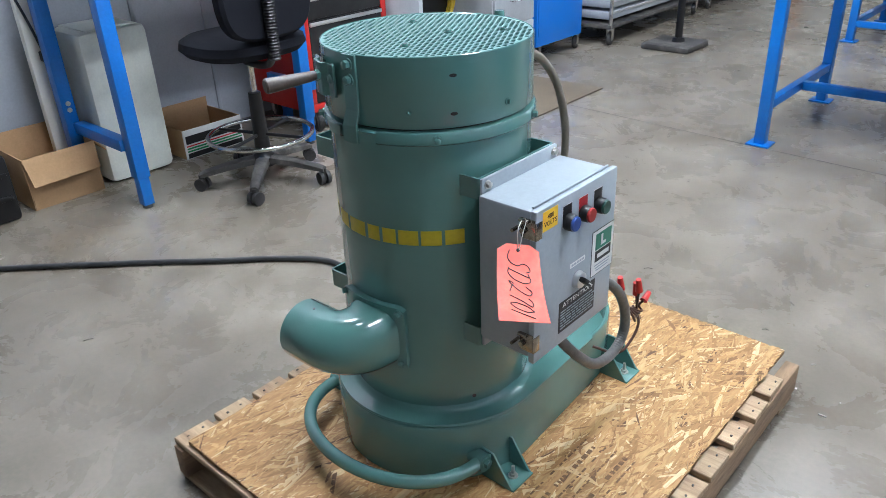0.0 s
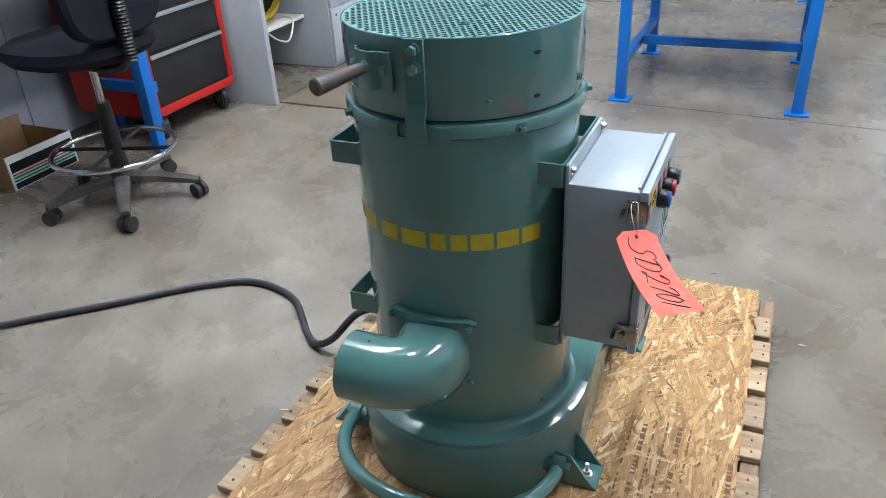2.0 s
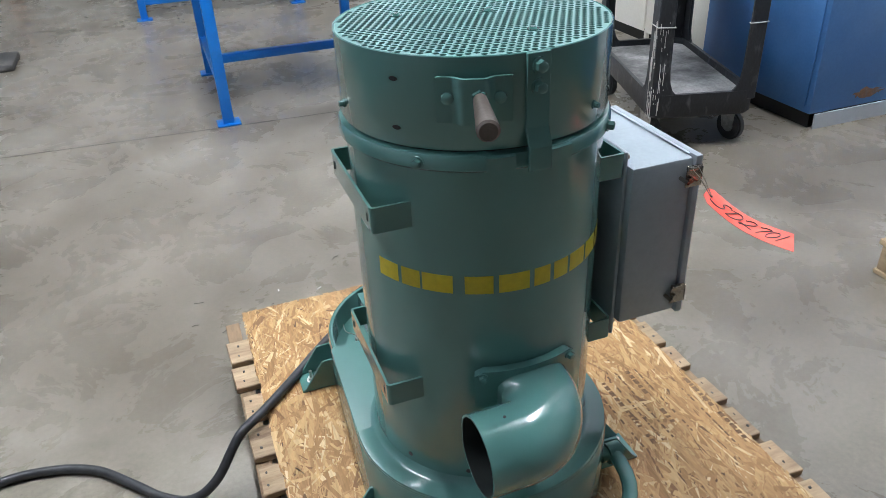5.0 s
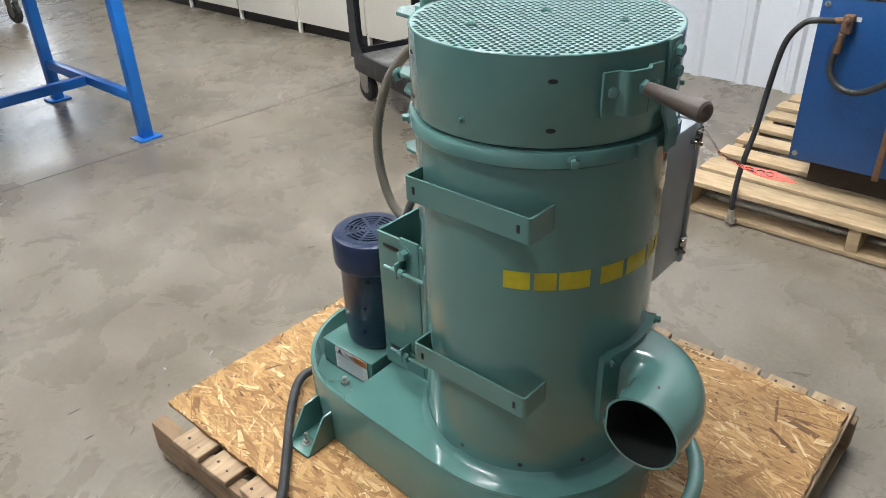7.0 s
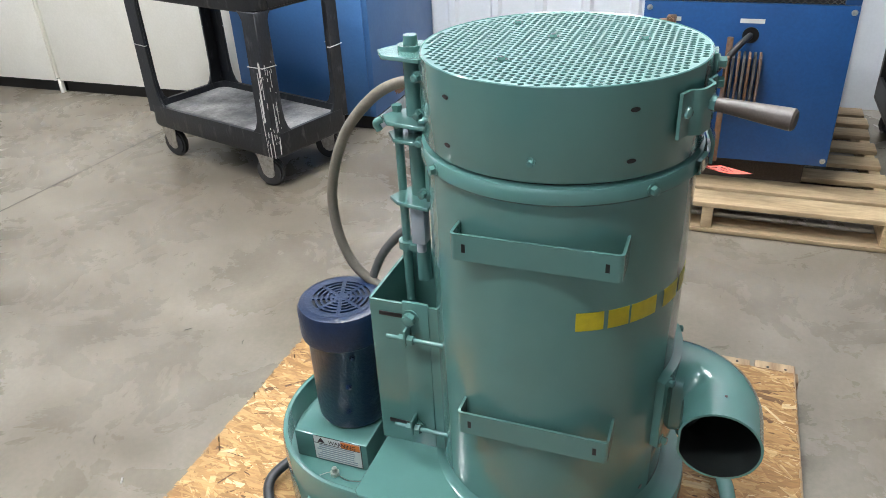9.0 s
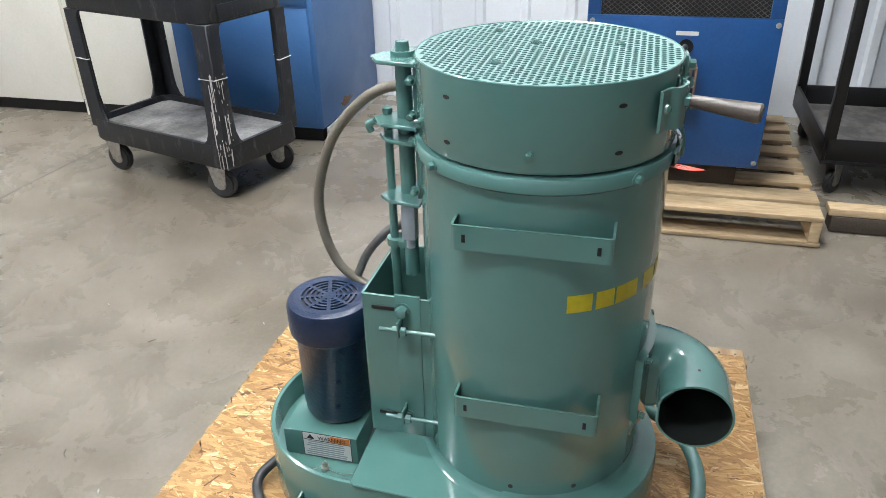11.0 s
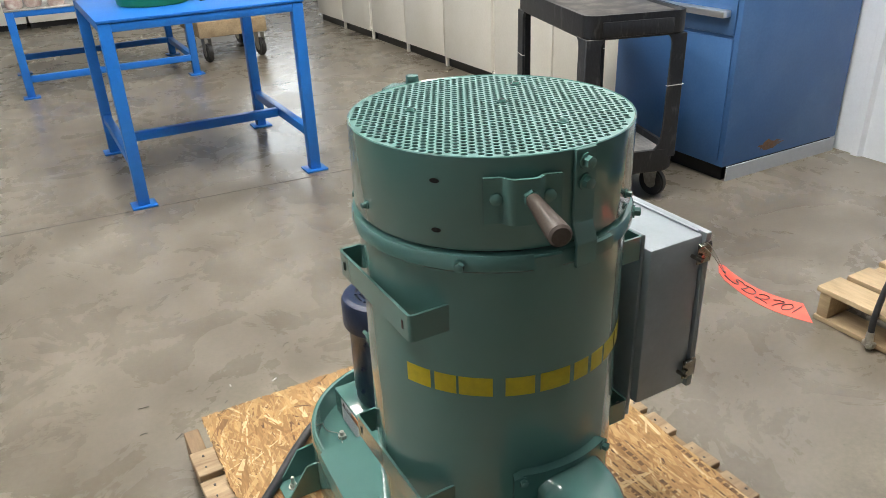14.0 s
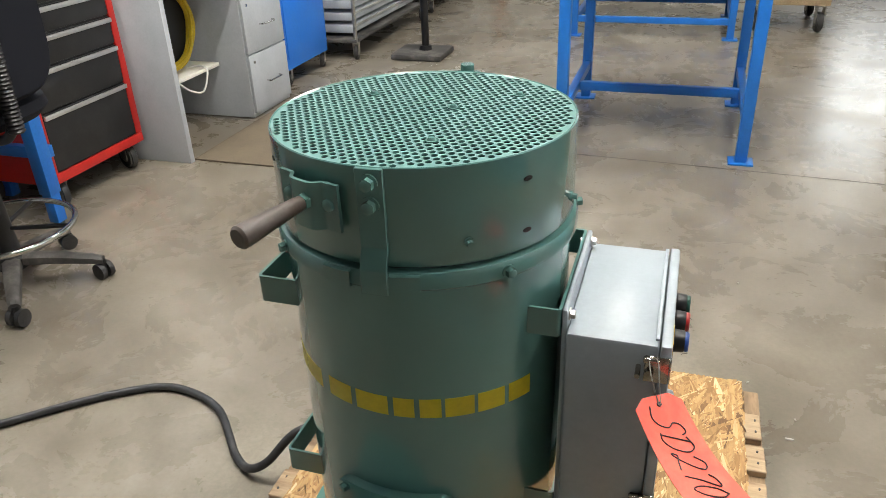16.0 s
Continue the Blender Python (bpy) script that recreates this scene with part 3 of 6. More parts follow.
# small drain holes, drawn as black discs for their shade
for a in (-28, -118, -150, 178):
    bm = M()
    p, q = ring_at(a, RB - 0.004, 0.312), ring_at(a, RB + 0.0006, 0.312)
    rod(bm, p, q, 0.0045, seg=12)
    part("drain_hole", bm, BLACK, dryer)

# rolled band with its bolts under the lid
bm = M()
lathe(bm, [(RB, 0.868), (0.2035, 0.869), (0.2075, 0.873), (0.2075, 0.888), (0.2045, 0.893), (RB - 0.001, 0.8945)], C, 112)
band = part("rim_band", bm, GREEN, dryer, "raised rim band")
for a0, a1 in ((-108, -97.5), (-84, -74)):
    bm = M()
    lathe(bm, [(0.207, 0.872), (0.2125, 0.873), (0.2125, 0.892), (0.207, 0.893)], C, 6, a0, a1)
    part("rim_clip", bm, GREEN, band)
for a in (-44, -133.5, 137, 66, 20):
    bm = M()
    hexnut(bm, ring_at(a, 0.207, 0.881), ring_at(a, 0.218, 0.881), 0.0068)
    part("bolt", bm, GREEN, band)

# lid: side wall, perforated top
bm = M()
lathe(bm, [(0.1985, 1.0222), (0.2003, 1.0232), (0.2015, 1.022), (0.2015, 0.902), (0.2, 0.899), (0.1965, 0.899), (0.1965, 1.02)], C, 112)
lid = part("lid", bm, GREEN, dryer, "round lid wall with slots and bolts")
bm = M()
pitch, rh = 0.0116, 0.0044
ro = pitch / math.sqrt(3)
rows = int(0.21 / (pitch * math.sqrt(3) / 2))
for j in range(-rows, rows + 1):
    for i in range(-19, 20):
        x, y = (i + (j % 2) * 0.5) * pitch, j * pitch * math.sqrt(3) / 2
        d = math.hypot(x, y)
        if d > 0.2045:
            continue
        outer = []
        for k in range(12):
            a = radians(30 * k + 30)
            r = ro if k % 2 == 0 else ro * math.cos(radians(30))
            p = Vector((x + r * math.cos(a), y + r * math.sin(a)))
            if p.length > 0.1998:
                p = p.normalized() * 0.1998
            outer.append(bm.verts.new((CX + p.x, CY + p.y, 1.0222)))
        if d > 0.1935:
            try:
                bm.faces.new(outer)
            except ValueError:
                pass
            continue
        inner = [bm.verts.new((CX + x + rh * math.cos(radians(30 * k + 30)), CY + y + rh * math.sin(radians(30 * k + 30)), 1.0222)) for k in range(12)]
        low = [bm.verts.new((v.co.x, v.co.y, 1.0202)) for v in inner]
        for k in range(12):
            q = (k + 1) % 12
            bm.faces.new((outer[k], outer[q], inner[q], inner[k]))
            bm.faces.new((inner[k], inner[q], low[q], low[k]))
bmesh.ops.remove_doubles(bm, verts=bm.verts[:], dist=0.0001)
part("screen", bm, GREEN_LID, lid, "perforated green lid screen with round holes")
for dx, dy in ((0.108, 0.094), (0.035, 0.022), (0.046, -0.106), (-0.095, 0.062)):
    p = Vector((CX + dx, CY + dy, 1.0222))
    bm = M()
    rod(bm, p, p + Vector((0, 0, 0.0015)), 0.0085, seg=16)
    rod(bm, p + Vector((0, 0, 0.0015)), p + Vector((0, 0, 0.0045)), 0.006, 0.004, seg=12)
    part("screw", bm, GREEN, lid)
# liner below the screen, its near-black colour standing for the drum's shade
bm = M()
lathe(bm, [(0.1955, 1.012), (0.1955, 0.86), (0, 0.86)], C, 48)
part("basket", bm, HOLLOW_SHADE, dryer, "inside of the drum, coloured near-black for its shade")
# lid slots: near-black ovals whose colour stands for the shade in the openings
for a in (-35.2, -142.5, 144.5, 60):
    for z in (0.99, 0.924):
        bm = M()
        mtx = axes(ring_at(a, 0.2012, z), (-math.sin(radians(a)), math.cos(radians(a)), 0), (0, 0, 1))
        rod(bm, (0, 0, 0), (0, 0, 0.0008), 0.0031, seg=20)
        rod(bm, (0.001, -0.001, 0.0008), (0.001, -0.001, 0.0016), 0.0011, seg=8)
        bm.transform(mtx @ Matrix.Diagonal((2.1, 1, 1, 1)))
        part("slot", bm, HOLLOW_SHADE, lid, "slot coloured near-black for its shade")
for a in (-57.5, 181.7, -4, 118):
    bm = M()
    rod(bm, ring_at(a, 0.201, 0.927), ring_at(a, 0.2035, 0.927), 0.0065, seg=14)
    rod(bm, ring_at(a, 0.2035, 0.927), ring_at(a, 0.2095, 0.927), 0.0045, 0.004, seg=8)
    part("lid_bolt", bm, GREEN, lid)

# latch strap across the lid's joint
LA = -88.5
tang = Vector((-math.sin(radians(LA)), math.cos(radians(LA)), 0))
outw = Vector((math.cos(radians(LA)), math.sin(radians(LA)), 0))


def plate_on(bm, angle, r, prof, w0, w1, thick=0.004):
    """A strap with a side profile of (out, z), standing off the drum at an angle, between w0 and w1 across."""
    t = Vector((-math.sin(radians(angle)), math.cos(radians(angle)), 0))
    o = Vector((math.cos(radians(angle)), math.sin(radians(angle)), 0))
    base = Vector((CX, CY, 0)) + o * r
    poly = [base + o * a + Vector((0, 0, z)) + t * w0 for a, z in prof]
    prism(bm, poly, t * (w1 - w0), 0.0008)
    return bm


bm = M()
plate_on(bm, LA, 0.2, [(0.001, 1.0225), (0.006, 1.0225), (0.006, 0.925), (0.0165, 0.9), (0.0165, 0.868), (0.0115, 0.868), (0.0115, 0.899), (0.001, 0.924)], -0.0165, 0.0165)
latch = part("latch_strap", bm, GREEN, dryer, "flat bent latch strap over the lid joint")
for z in (1.006, 0.979):
    bm = M()
    p = Vector((CX, CY, z)) + outw * 0.206
    hexnut(bm, p, p + outw * 0.012, 0.0082)
    part("bolt", bm, GREEN, latch)

# handle plate with its turned grip
HA = -112.0
bm = M()
w = 0.048
th = Vector((-math.sin(radians(HA)), math.cos(radians(HA)), 0))
oh = Vector((math.cos(radians(HA)), math.sin(radians(HA)), 0))
hb = Vector((CX, CY, 0)) + oh * 0.196
plan = bend([(hb + th * a + oh * d).to_2d() for a, d in ((-w, 0.006), (-0.024, 0.0075), (-0.015, 0.019), (0.015, 0.019), (0.024, 0.0075), (w, 0.006))], 0.005)
strip(bm, plan, 0.941, 1.0, -0.0045)
hplate = part("handle_plate", bm, GREEN, dryer, "bent green handle plate bowed out in the middle")
for a in (-0.033, 0.033):
    bm = M()
    p = hb + th * a + oh * 0.0105 + Vector((0, 0, 0.973))
    rod(bm, p, p + oh * 0.004, 0.0085, 0.0078, seg=16)
    rod(bm, p + oh * 0.004, p + oh * 0.0068, 0.0078, 0.004, seg=16)
    part("rivet", bm, GREEN, hplate)
tip, root = Vector((-0.109, -0.276, 0.972)), Vector((-0.0765, -0.172, 0.977))
dirn = (tip - root).normalized()
bm = M()
rod(bm, root, root + dirn * 0.014, 0.0105, seg=6)
part("grip_nut", bm, GREEN, hplate)
bm = M()
tube(bm, [root + dirn * f for f in (0.012, 0.02, 0.06, 0.1, 0.106, 0.109)], [0.0085, 0.0092, 0.0115, 0.0138, 0.0138, 0.011], 20)
part("grip", bm, GRIP, hplate, "tapered brown grip")

# U-shaped mounting straps on both flanks
for s, y0, y1, zz in ((1, -0.082, 0.152, (0.772, 0.459)), (-1, -0.103, 0.131, (0.776, 0.461))):
    for z in zz:
        xs = [CX + s * math.sqrt(RB * RB - (y - CY) ** 2) for y in (y0, y1)]
        X = CX + s * 0.209
        pts = bend([(xs[0] - s * 0.004, y0), (X, y0), (X, y1), (xs[1] - s * 0.004, y1)], 0.008)
        bm = M()
        strip(bm, pts, z, z + 0.04, 0.004 if s > 0 else -0.004)
        strap = part("mounting_strap", bm, GREEN, dryer, "bent flat green mounting strap")
        for y in (y0 + 0.02, y1 - 0.02):
            # strap slot: small near-black piece, shade of the opening put into its colour
            bm = M()
            box(bm, (X + (0.0001 if s > 0 else -0.0008), y - 0.0028, z + 0.013), (X + (0.0008 if s > 0 else -0.0001), y + 0.0028, z + 0.026), 0.0026)
            part("strap_slot", bm, HOLLOW_SHADE, strap)

# discharge elbow
bm = M()
fl = []
n = 12
for k in range(n + 1):
    fl.append(radians(-90 - 24 + 48 * k / n))
cols = []
for k, a in enumerate(fl):
    shrink = 0.008 if k in (0, n) else 0.0
    z0, z1 = 0.39 + shrink, 0.538 - shrink
    cols.append([bm.verts.new((CX + r * math.cos(a), CY + r * math.sin(a), z)) for r, z in ((RB, z0), (0.2125, z0), (0.2125, z1), (RB, z1))])
for P, Q in zip(cols, cols[1:]):
    for i in range(4):
        bm.faces.new((P[i], P[(i + 1) % 4], Q[(i + 1) % 4], Q[i]))
bm.faces.new(cols[0])
bm.faces.new(cols[-1][::-1])
bmesh.ops.recalc_face_normals(bm, faces=bm.faces[:])
elbow_flange = part("elbow_flange", bm, GREEN, dryer, "curved bolted elbow flange")
for a, z in ((-110.5, 0.527), (-69.5, 0.527), (-69.5, 0.408), (-110.5, 0.408)):
    bm = M()
    hexnut(bm, ring_at(a, 0.212, z), ring_at(a, 0.222, z), 0.0064)
    part("bolt", bm, GREEN, elbow_flange)
bm = M()
ez, ER, EO = 0.462, 0.0615, 0.0635
pivot = Vector((-0.058, -0.194))
outer, path = [], []
steps = [(None, -0.15, 0.0), (None, -0.176, 0.0)] + [(10 * k, 0, 0) for k in range(10)] + [(None, 0, -0.085), (None, 0, -0.124)]
for k, (deg, y, x) in enumerate(steps):
    if deg is not None:
        o = Vector((math.cos(radians(deg)), -math.sin(radians(deg))))
        mid2 = pivot + o * ER
    else:
        o = Vector((1, 0)) if x == 0 else Vector((0, -1))
        mid2 = Vector((pivot.x + ER, y)) if x == 0 else Vector((x, pivot.y - ER))
    square = max(0.0, 1 - k / 9)
    grow = 1.0 + 0.06 * square
    ring = []
    for j in range(40):
        a = 2 * math.pi * j / 40
        e = 1 - 0.42 * square
        side = math.copysign(abs(math.cos(a)) ** e, math.cos(a)) * EO * grow
        up_ = math.copysign(abs(math.sin(a)) ** e, math.sin(a)) * EO * grow
        side = max(side, -(ER - 0.002))
        ring.append(bm.verts.new((mid2.x + o.x * side, mid2.y + o.y * side, ez - 0.004 * k / 13 + up_)))
    outer.append(ring)
    path.append(Vector((mid2.x, mid2.y, ez - 0.004 * k / 13)))
for P, Q in zip(outer, outer[1:]):
    for k in range(40):
        bm.faces.new((P[k], Q[k], Q[(k + 1) % 40], P[(k + 1) % 40]))
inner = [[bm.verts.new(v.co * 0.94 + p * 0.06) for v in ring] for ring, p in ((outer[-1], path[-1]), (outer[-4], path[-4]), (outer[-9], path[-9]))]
# inner faces split off, so shade in the bore can be coloured in
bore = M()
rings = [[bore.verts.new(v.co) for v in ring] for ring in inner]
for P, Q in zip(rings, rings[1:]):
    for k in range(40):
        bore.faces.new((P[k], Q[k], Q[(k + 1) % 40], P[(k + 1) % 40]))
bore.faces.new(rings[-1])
for k in range(40):
    bm.faces.new((outer[-1][k], outer[-1][(k + 1) % 40], inner[0][(k + 1) % 40], inner[0][k]))
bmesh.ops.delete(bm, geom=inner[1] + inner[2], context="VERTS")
bmesh.ops.recalc_face_normals(bm, faces=bm.faces[:])
elbow = part("discharge_elbow", bm, GREEN, dryer, "round green discharge elbow, open end sideways")
# screw hole: a black plug, the hole's shade put into its colour
bm = M()
rod(bm, (-0.08, -0.257, ez + 0.056), (-0.08, -0.257, ez + 0.0608), 0.0024, seg=10)
part("screw_hole", bm, BLACK, elbow)
part("bore", bore, HOLLOW_SHADE, elbow, "inner face of the elbow, coloured near-black for its shade")

# bail handle in front, its bosses
bm = M()
pts = []
for k in range(25):
    a = math.pi * k / 24
    pts.append((CX - 0.224 * math.cos(a), -0.105 - 0.195 * math.sin(a) ** 0.85, 0.19 + 0.012 * math.sin(a)))
tube(bm, pts, 0.0145, 18)
bail = part("bail", bm, GREEN, dryer, "bent green tube bail handle")
for s in (-1, 1):
    bm = M()
    rod(bm, (CX + s * 0.196, -0.105, 0.19), (CX + s * 0.236, -0.105, 0.19), 0.0145, seg=18)
    hexnut(bm, (CX + s * 0.236, -0.105, 0.19), (CX + s * 0.247, -0.105, 0.19), 0.01)
    part("pivot_boss", bm, GREEN, dryer)
    bm = M()
    rod(bm, (CX + s * 0.211, -0.105, 0.19), (CX + s * 0.2375, -0.105, 0.19), 0.0205, seg=24)
    part("bail_eye", bm, GREEN, bail)

# four bolted feet
for sx, y0, y1, xi in ((1, -0.09, -0.02, 0.2), (1, 0.38, 0.445, 0.17), (-1, -0.09, -0.02, 0.2), (-1, 0.375, 0.44, 0.17)):
    bm = M()
    x0, x1 = CX + sx * xi, CX + sx * 0.296
    box(bm, (min(x0, x1), y0, OZ + 0.001), (max(x0, x1), y1, OZ + 0.007), 0.001)
    for y in (y0, y1 - 0.005):
        prism(bm, [(x0, y, OZ + 0.006), (CX + sx * 0.292, y, OZ + 0.006), (CX + sx * 0.285, y, OZ + 0.013), (CX + sx * 0.243, y, OZ + 0.075), (x0, y, OZ + 0.08)], (0, 0.005, 0), 0.0006)
    foot = part("foot", bm, GREEN, dryer, "gusseted green foot")
    bm = M()
    c = Vector((CX + sx * 0.269, (y0 + y1) / 2, OZ + 0.007))
    rod(bm, c, c + Vector((0, 0, 0.002)), 0.011, seg=18)
    rod(bm, c + Vector((0, 0, 0.002)), c + Vector((0, 0, 0.009)), 0.0075, seg=6)
    rod(bm, c + Vector((0, 0, 0.009)), c + Vector((0, 0, 0.027)), 0.0038, seg=10)
    part("anchor_bolt", bm, STEEL, foot, "zinc anchor bolt and washer")

# motor bracket: open-topped channel behind the drum
bm = M()
BX0, BX1, BY, BZ0, BZ1 = -0.1, 0.092, 0.325, 0.298, 0.606
pts = bend([(BX0, 0.195), (BX0, BY), (BX1, BY), (BX1, 0.195)], 0.006)
strip(bm, pts, BZ0, BZ1, -0.005)
bracket = part("motor_bracket", bm, GREEN, dryer, "open-topped green channel bracket")
bm = M()
box(bm, (-0.102, 0.216, 0.3), (-0.0965, 0.262, 0.612), 0.001)
part("adjuster_plate", bm, GREEN, bracket)
# bracket slots are black strips standing for shaded openings
for z, nut in ((0.583, GREEN), (0.345, GREEN)):
    bm = M()
    box(bm, (-0.1035, 0.25 if z > 0.4 else 0.26, z - 0.004), (-0.1012, 0.305, z + 0.004), 0.0015)
    part("bracket_slot", bm, BLACK, bracket, "slot coloured near-black for its shade")
    bm = M()
    hexnut(bm, (-0.1, 0.248, z), (-0.118, 0.248, z), 0.011)
    part("bolt", bm, GREEN, bracket)
for z in (0.552, 0.356):
    bm = M()
    rod(bm, (-0.122, 0.285, z), (-0.122, 0.165, z), 0.0042, seg=10)
    rod(bm, (-0.122, 0.262, z), (-0.122, 0.252, z), 0.009, seg=6)
    rod(bm, (-0.122, 0.246, z), (-0.122, 0.236, z), 0.009, seg=6)
    box(bm, (-0.13, 0.248, z - 0.012), (-0.1, 0.252, z + 0.02), 0.001)
    part("adjusting_screw", bm, GREEN, bracket, "threaded adjusting screw")
    bm = M()
    box(bm, (-0.134, 0.158, z - 0.016), (-0.108, 0.172, z + 0.018), 0.003)
    part("screw_lug", bm, GREEN, bracket)

# motor standing on the pan
MX, MY = -0.026, 0.42
bm = M()
lathe(bm, [(0, 0.283), (0.066, 0.284), (0.07, 0.292), (0.0705, 0.312), (0.0715, 0.314), (0.0715, 0.468), (0.0745, 0.472), (0.082, 0.478), (0.083, 0.484), (0.083, 0.532), (0.079, 0.541), (0.07, 0.5445), (0.066, 0.5445)], (MX, MY), 48)
motor = part("motor", bm, NAVY, dryer, "navy blue electric motor with vented cap")
# black disc standing for the shade under the fan grille
bm = M()
lathe(bm, [(0.0665, 0.5405), (0, 0.5405)], (MX, MY), 40)
part("fan_opening", bm, BLACK, motor)
for r0, r1 in ((0.0, 0.013), (0.0165, 0.021), (0.0255, 0.03), (0.035, 0.0395), (0.0445, 0.049), (0.054, 0.067)):
    bm = M()
    lathe(bm, [(max(r0, 0.0001), 0.5415), (max(r0, 0.0001), 0.5448), (r1, 0.5448), (r1, 0.5415)], (MX, MY), 40)
    part("fan_grille_ring", bm, NAVY, motor)
for k in range(8):
    a = radians(45 * k + 20)
    bm = M()
    p, q = (MX + 0.012 * math.cos(a), MY + 0.012 * math.sin(a), 0.543), (MX + 0.066 * math.cos(a), MY + 0.066 * math.sin(a), 0.543)
    box(bm, (0, -0.0035, -0.0015), (0.054, 0.0035, 0.0017))
    bm.transform(Matrix.Translation(p) @ Matrix.Rotation(a, 4, "Z"))
    part("fan_grille_rib", bm, NAVY, motor)
for a, z in ((215, 0.455), (200, 0.33), (205, 0.39)):
    bm = M()
    p = Vector((MX + 0.0715 * math.cos(radians(a)), MY + 0.0715 * math.sin(radians(a)), z))
    o = Vector((math.cos(radians(a)), math.sin(radians(a)), 0))
    hexnut(bm, p, p + o * 0.006, 0.0045)
    part("bolt", bm, NAVY, motor)
bm = M()
box(bm, (0.03, 0.37, 0.35), (0.115, 0.47, 0.44), 0.012)
part("terminal_box", bm, GREY, motor, "grey motor terminal box")
# guard box under the motor with its warning label
bm = M()
box(bm, (-0.121, 0.352, 0.214), (0.1, 0.508, 0.279), 0.003)
guard = part("motor_base", bm, GREEN, dryer, "green box under the motor")
lm = axes((-0.1224, 0.415, 0.249), (0, -1, 0), (0, 0, 1))


def flat(name, material, parent, m, w, h, x=0.0, y=0.0, lift=0.0, label="", bevel=0.0):
    bm = M()
    box(bm, (x - w / 2, y - h / 2, lift), (x + w / 2, y + h / 2, lift + 0.0005), bevel)
    bm.transform(m)
    return part(name, bm, material, parent, label)


warn = flat("warning_label", WHITE_LABEL, guard, lm, 0.1, 0.057, label="white and orange warning label")
flat("label_edge", BLACK, guard, lm, 0.103, 0.06, lift=-0.0006)
flat("label_band", ORANGE, guard, lm, 0.04, 0.0145, 0.029, 0.0205, 0.0005)
words("warning_word", "WARNING", INK, guard, lm @ Matrix.Translation((0.012, 0.0205, 0.0022)), 0.0125, 0.058)
bm = M()
prism(bm, [(-0.042, 0.015, 0.0006), (-0.026, 0.015, 0.0006), (-0.034, 0.027, 0.0006)], (0, 0, 0.0004))
bm.transform(lm)
part("label_triangle", bm, INK, guard)
rnd = random.Random(3)
for k in range(7):
    flat("label_line", GREY, guard, lm, rnd.uniform(0.07, 0.088), 0.0024, rnd.uniform(-0.004, 0.0), 0.0085 - k * 0.0054, 0.0005)
flat("label_rule", INK, guard, lm, 0.098, 0.0012, 0.0, 0.0125, 0.0006)
# wire-tied bolt on the pan
bm = M()
rod(bm, (-0.148, 0.412, 0.2145), (-0.148, 0.412, 0.222), 0.0095, seg=6)
rod(bm, (-0.148, 0.412, 0.222), (-0.148, 0.412, 0.232), 0.005, seg=10)
part("pan_bolt", bm, STEEL, dryer)
bm = M()
tube(bm, curve_points([(-0.165, 0.5, 0.217), (-0.17, 0.45, 0.219), (-0.152, 0.415, 0.224), (-0.158, 0.38, 0.219), (-0.148, 0.345, 0.217)]), 0.0008, 6)
part("tie_wire", bm, STEEL, dryer)

# lid hinge tower behind the drum
HX, HY = -0.008, 0.256
bm = M()
rod(bm, (HX, HY, 0.605), (HX, HY, 1.008), 0.0135, seg=24)
tower = part("hinge_post", bm, GREEN, dryer, "upright green hinge post")
bm = M()
rod(bm, (HX, HY, 1.0), (HX, HY, 1.013), 0.02, seg=28)
rod(bm, (HX, HY, 1.013), (HX, HY, 1.027), 0.0115, 0.0105, seg=18)
part("hinge_cap", bm, GREEN, tower)
for z, yo, xo in ((0.999, 0.307, -0.032), (0.897, 0.307, -0.034), (0.87, 0.298, -0.034), (0.762, 0.3, -0.044)):
    bm = M()
    prism(bm, [(-0.062, 0.222, z), (-0.05, yo - 0.02, z), (xo + 0.012, yo, z), (HX + 0.01, yo - 0.012, z), (0.045, 0.262, z), (0.05, 0.222, z)], (0, 0, 0.0065), 0.001)
    part("hinge_plate", bm, GREEN, tower, "shaped green hinge plate")
for z0, z1, y in ((0.905, 0.995, 0.23), (0.775, 0.895, 0.23)):
    bm = M()
    box(bm, (-0.05, 0.218, z0), (0.045, 0.228, z1), 0.001)
    part("hinge_backing", bm, GREEN, tower)
    for z in (z0 + 0.015, z1 - 0.018):
        bm = M()
        hexnut(bm, (-0.05, 0.23, z), (-0.064, 0.232, z), 0.0065)
        part("bolt", bm, GREEN, tower)
bm = M()
rod(bm, (0.0, 0.29, 0.67), (0.0, 0.29, 0.908), 0.0075, seg=16)
rod(bm, (0.0, 0.29, 0.908), (0.0, 0.29, 0.914), 0.009, seg=6)
rod(bm, (0.0, 0.29, 0.55), (0.0, 0.29, 0.67), 0.0085, seg=16)
part("latch_rod", bm, GREEN, tower, "slim green sliding rod")
bm = M()
rod(bm, (0.0, 0.287, 0.658), (0.0, 0.287, 0.672), 0.017, seg=20)
box(bm, (-0.018, 0.255, 0.658), (0.025, 0.28, 0.672), 0.004)
part("rod_collar", bm, GREEN, tower)
bm = M()
box(bm, (-0.045, 0.236, 0.69), (-0.02, 0.262, 0.757), 0.004)
rod(bm, (-0.032, 0.249, 0.672), (-0.032, 0.249, 0.69), 0.008, seg=12)
part("limit_switch", bm, GREY, tower, "small grey limit switch")
bm = M()
tube(bm, curve_points([(-0.03, 0.303, 0.9), (-0.034, 0.312, 0.894), (-0.032, 0.308, 0.882)]), 0.006, 10)
part("hook", bm, GREEN, tower)

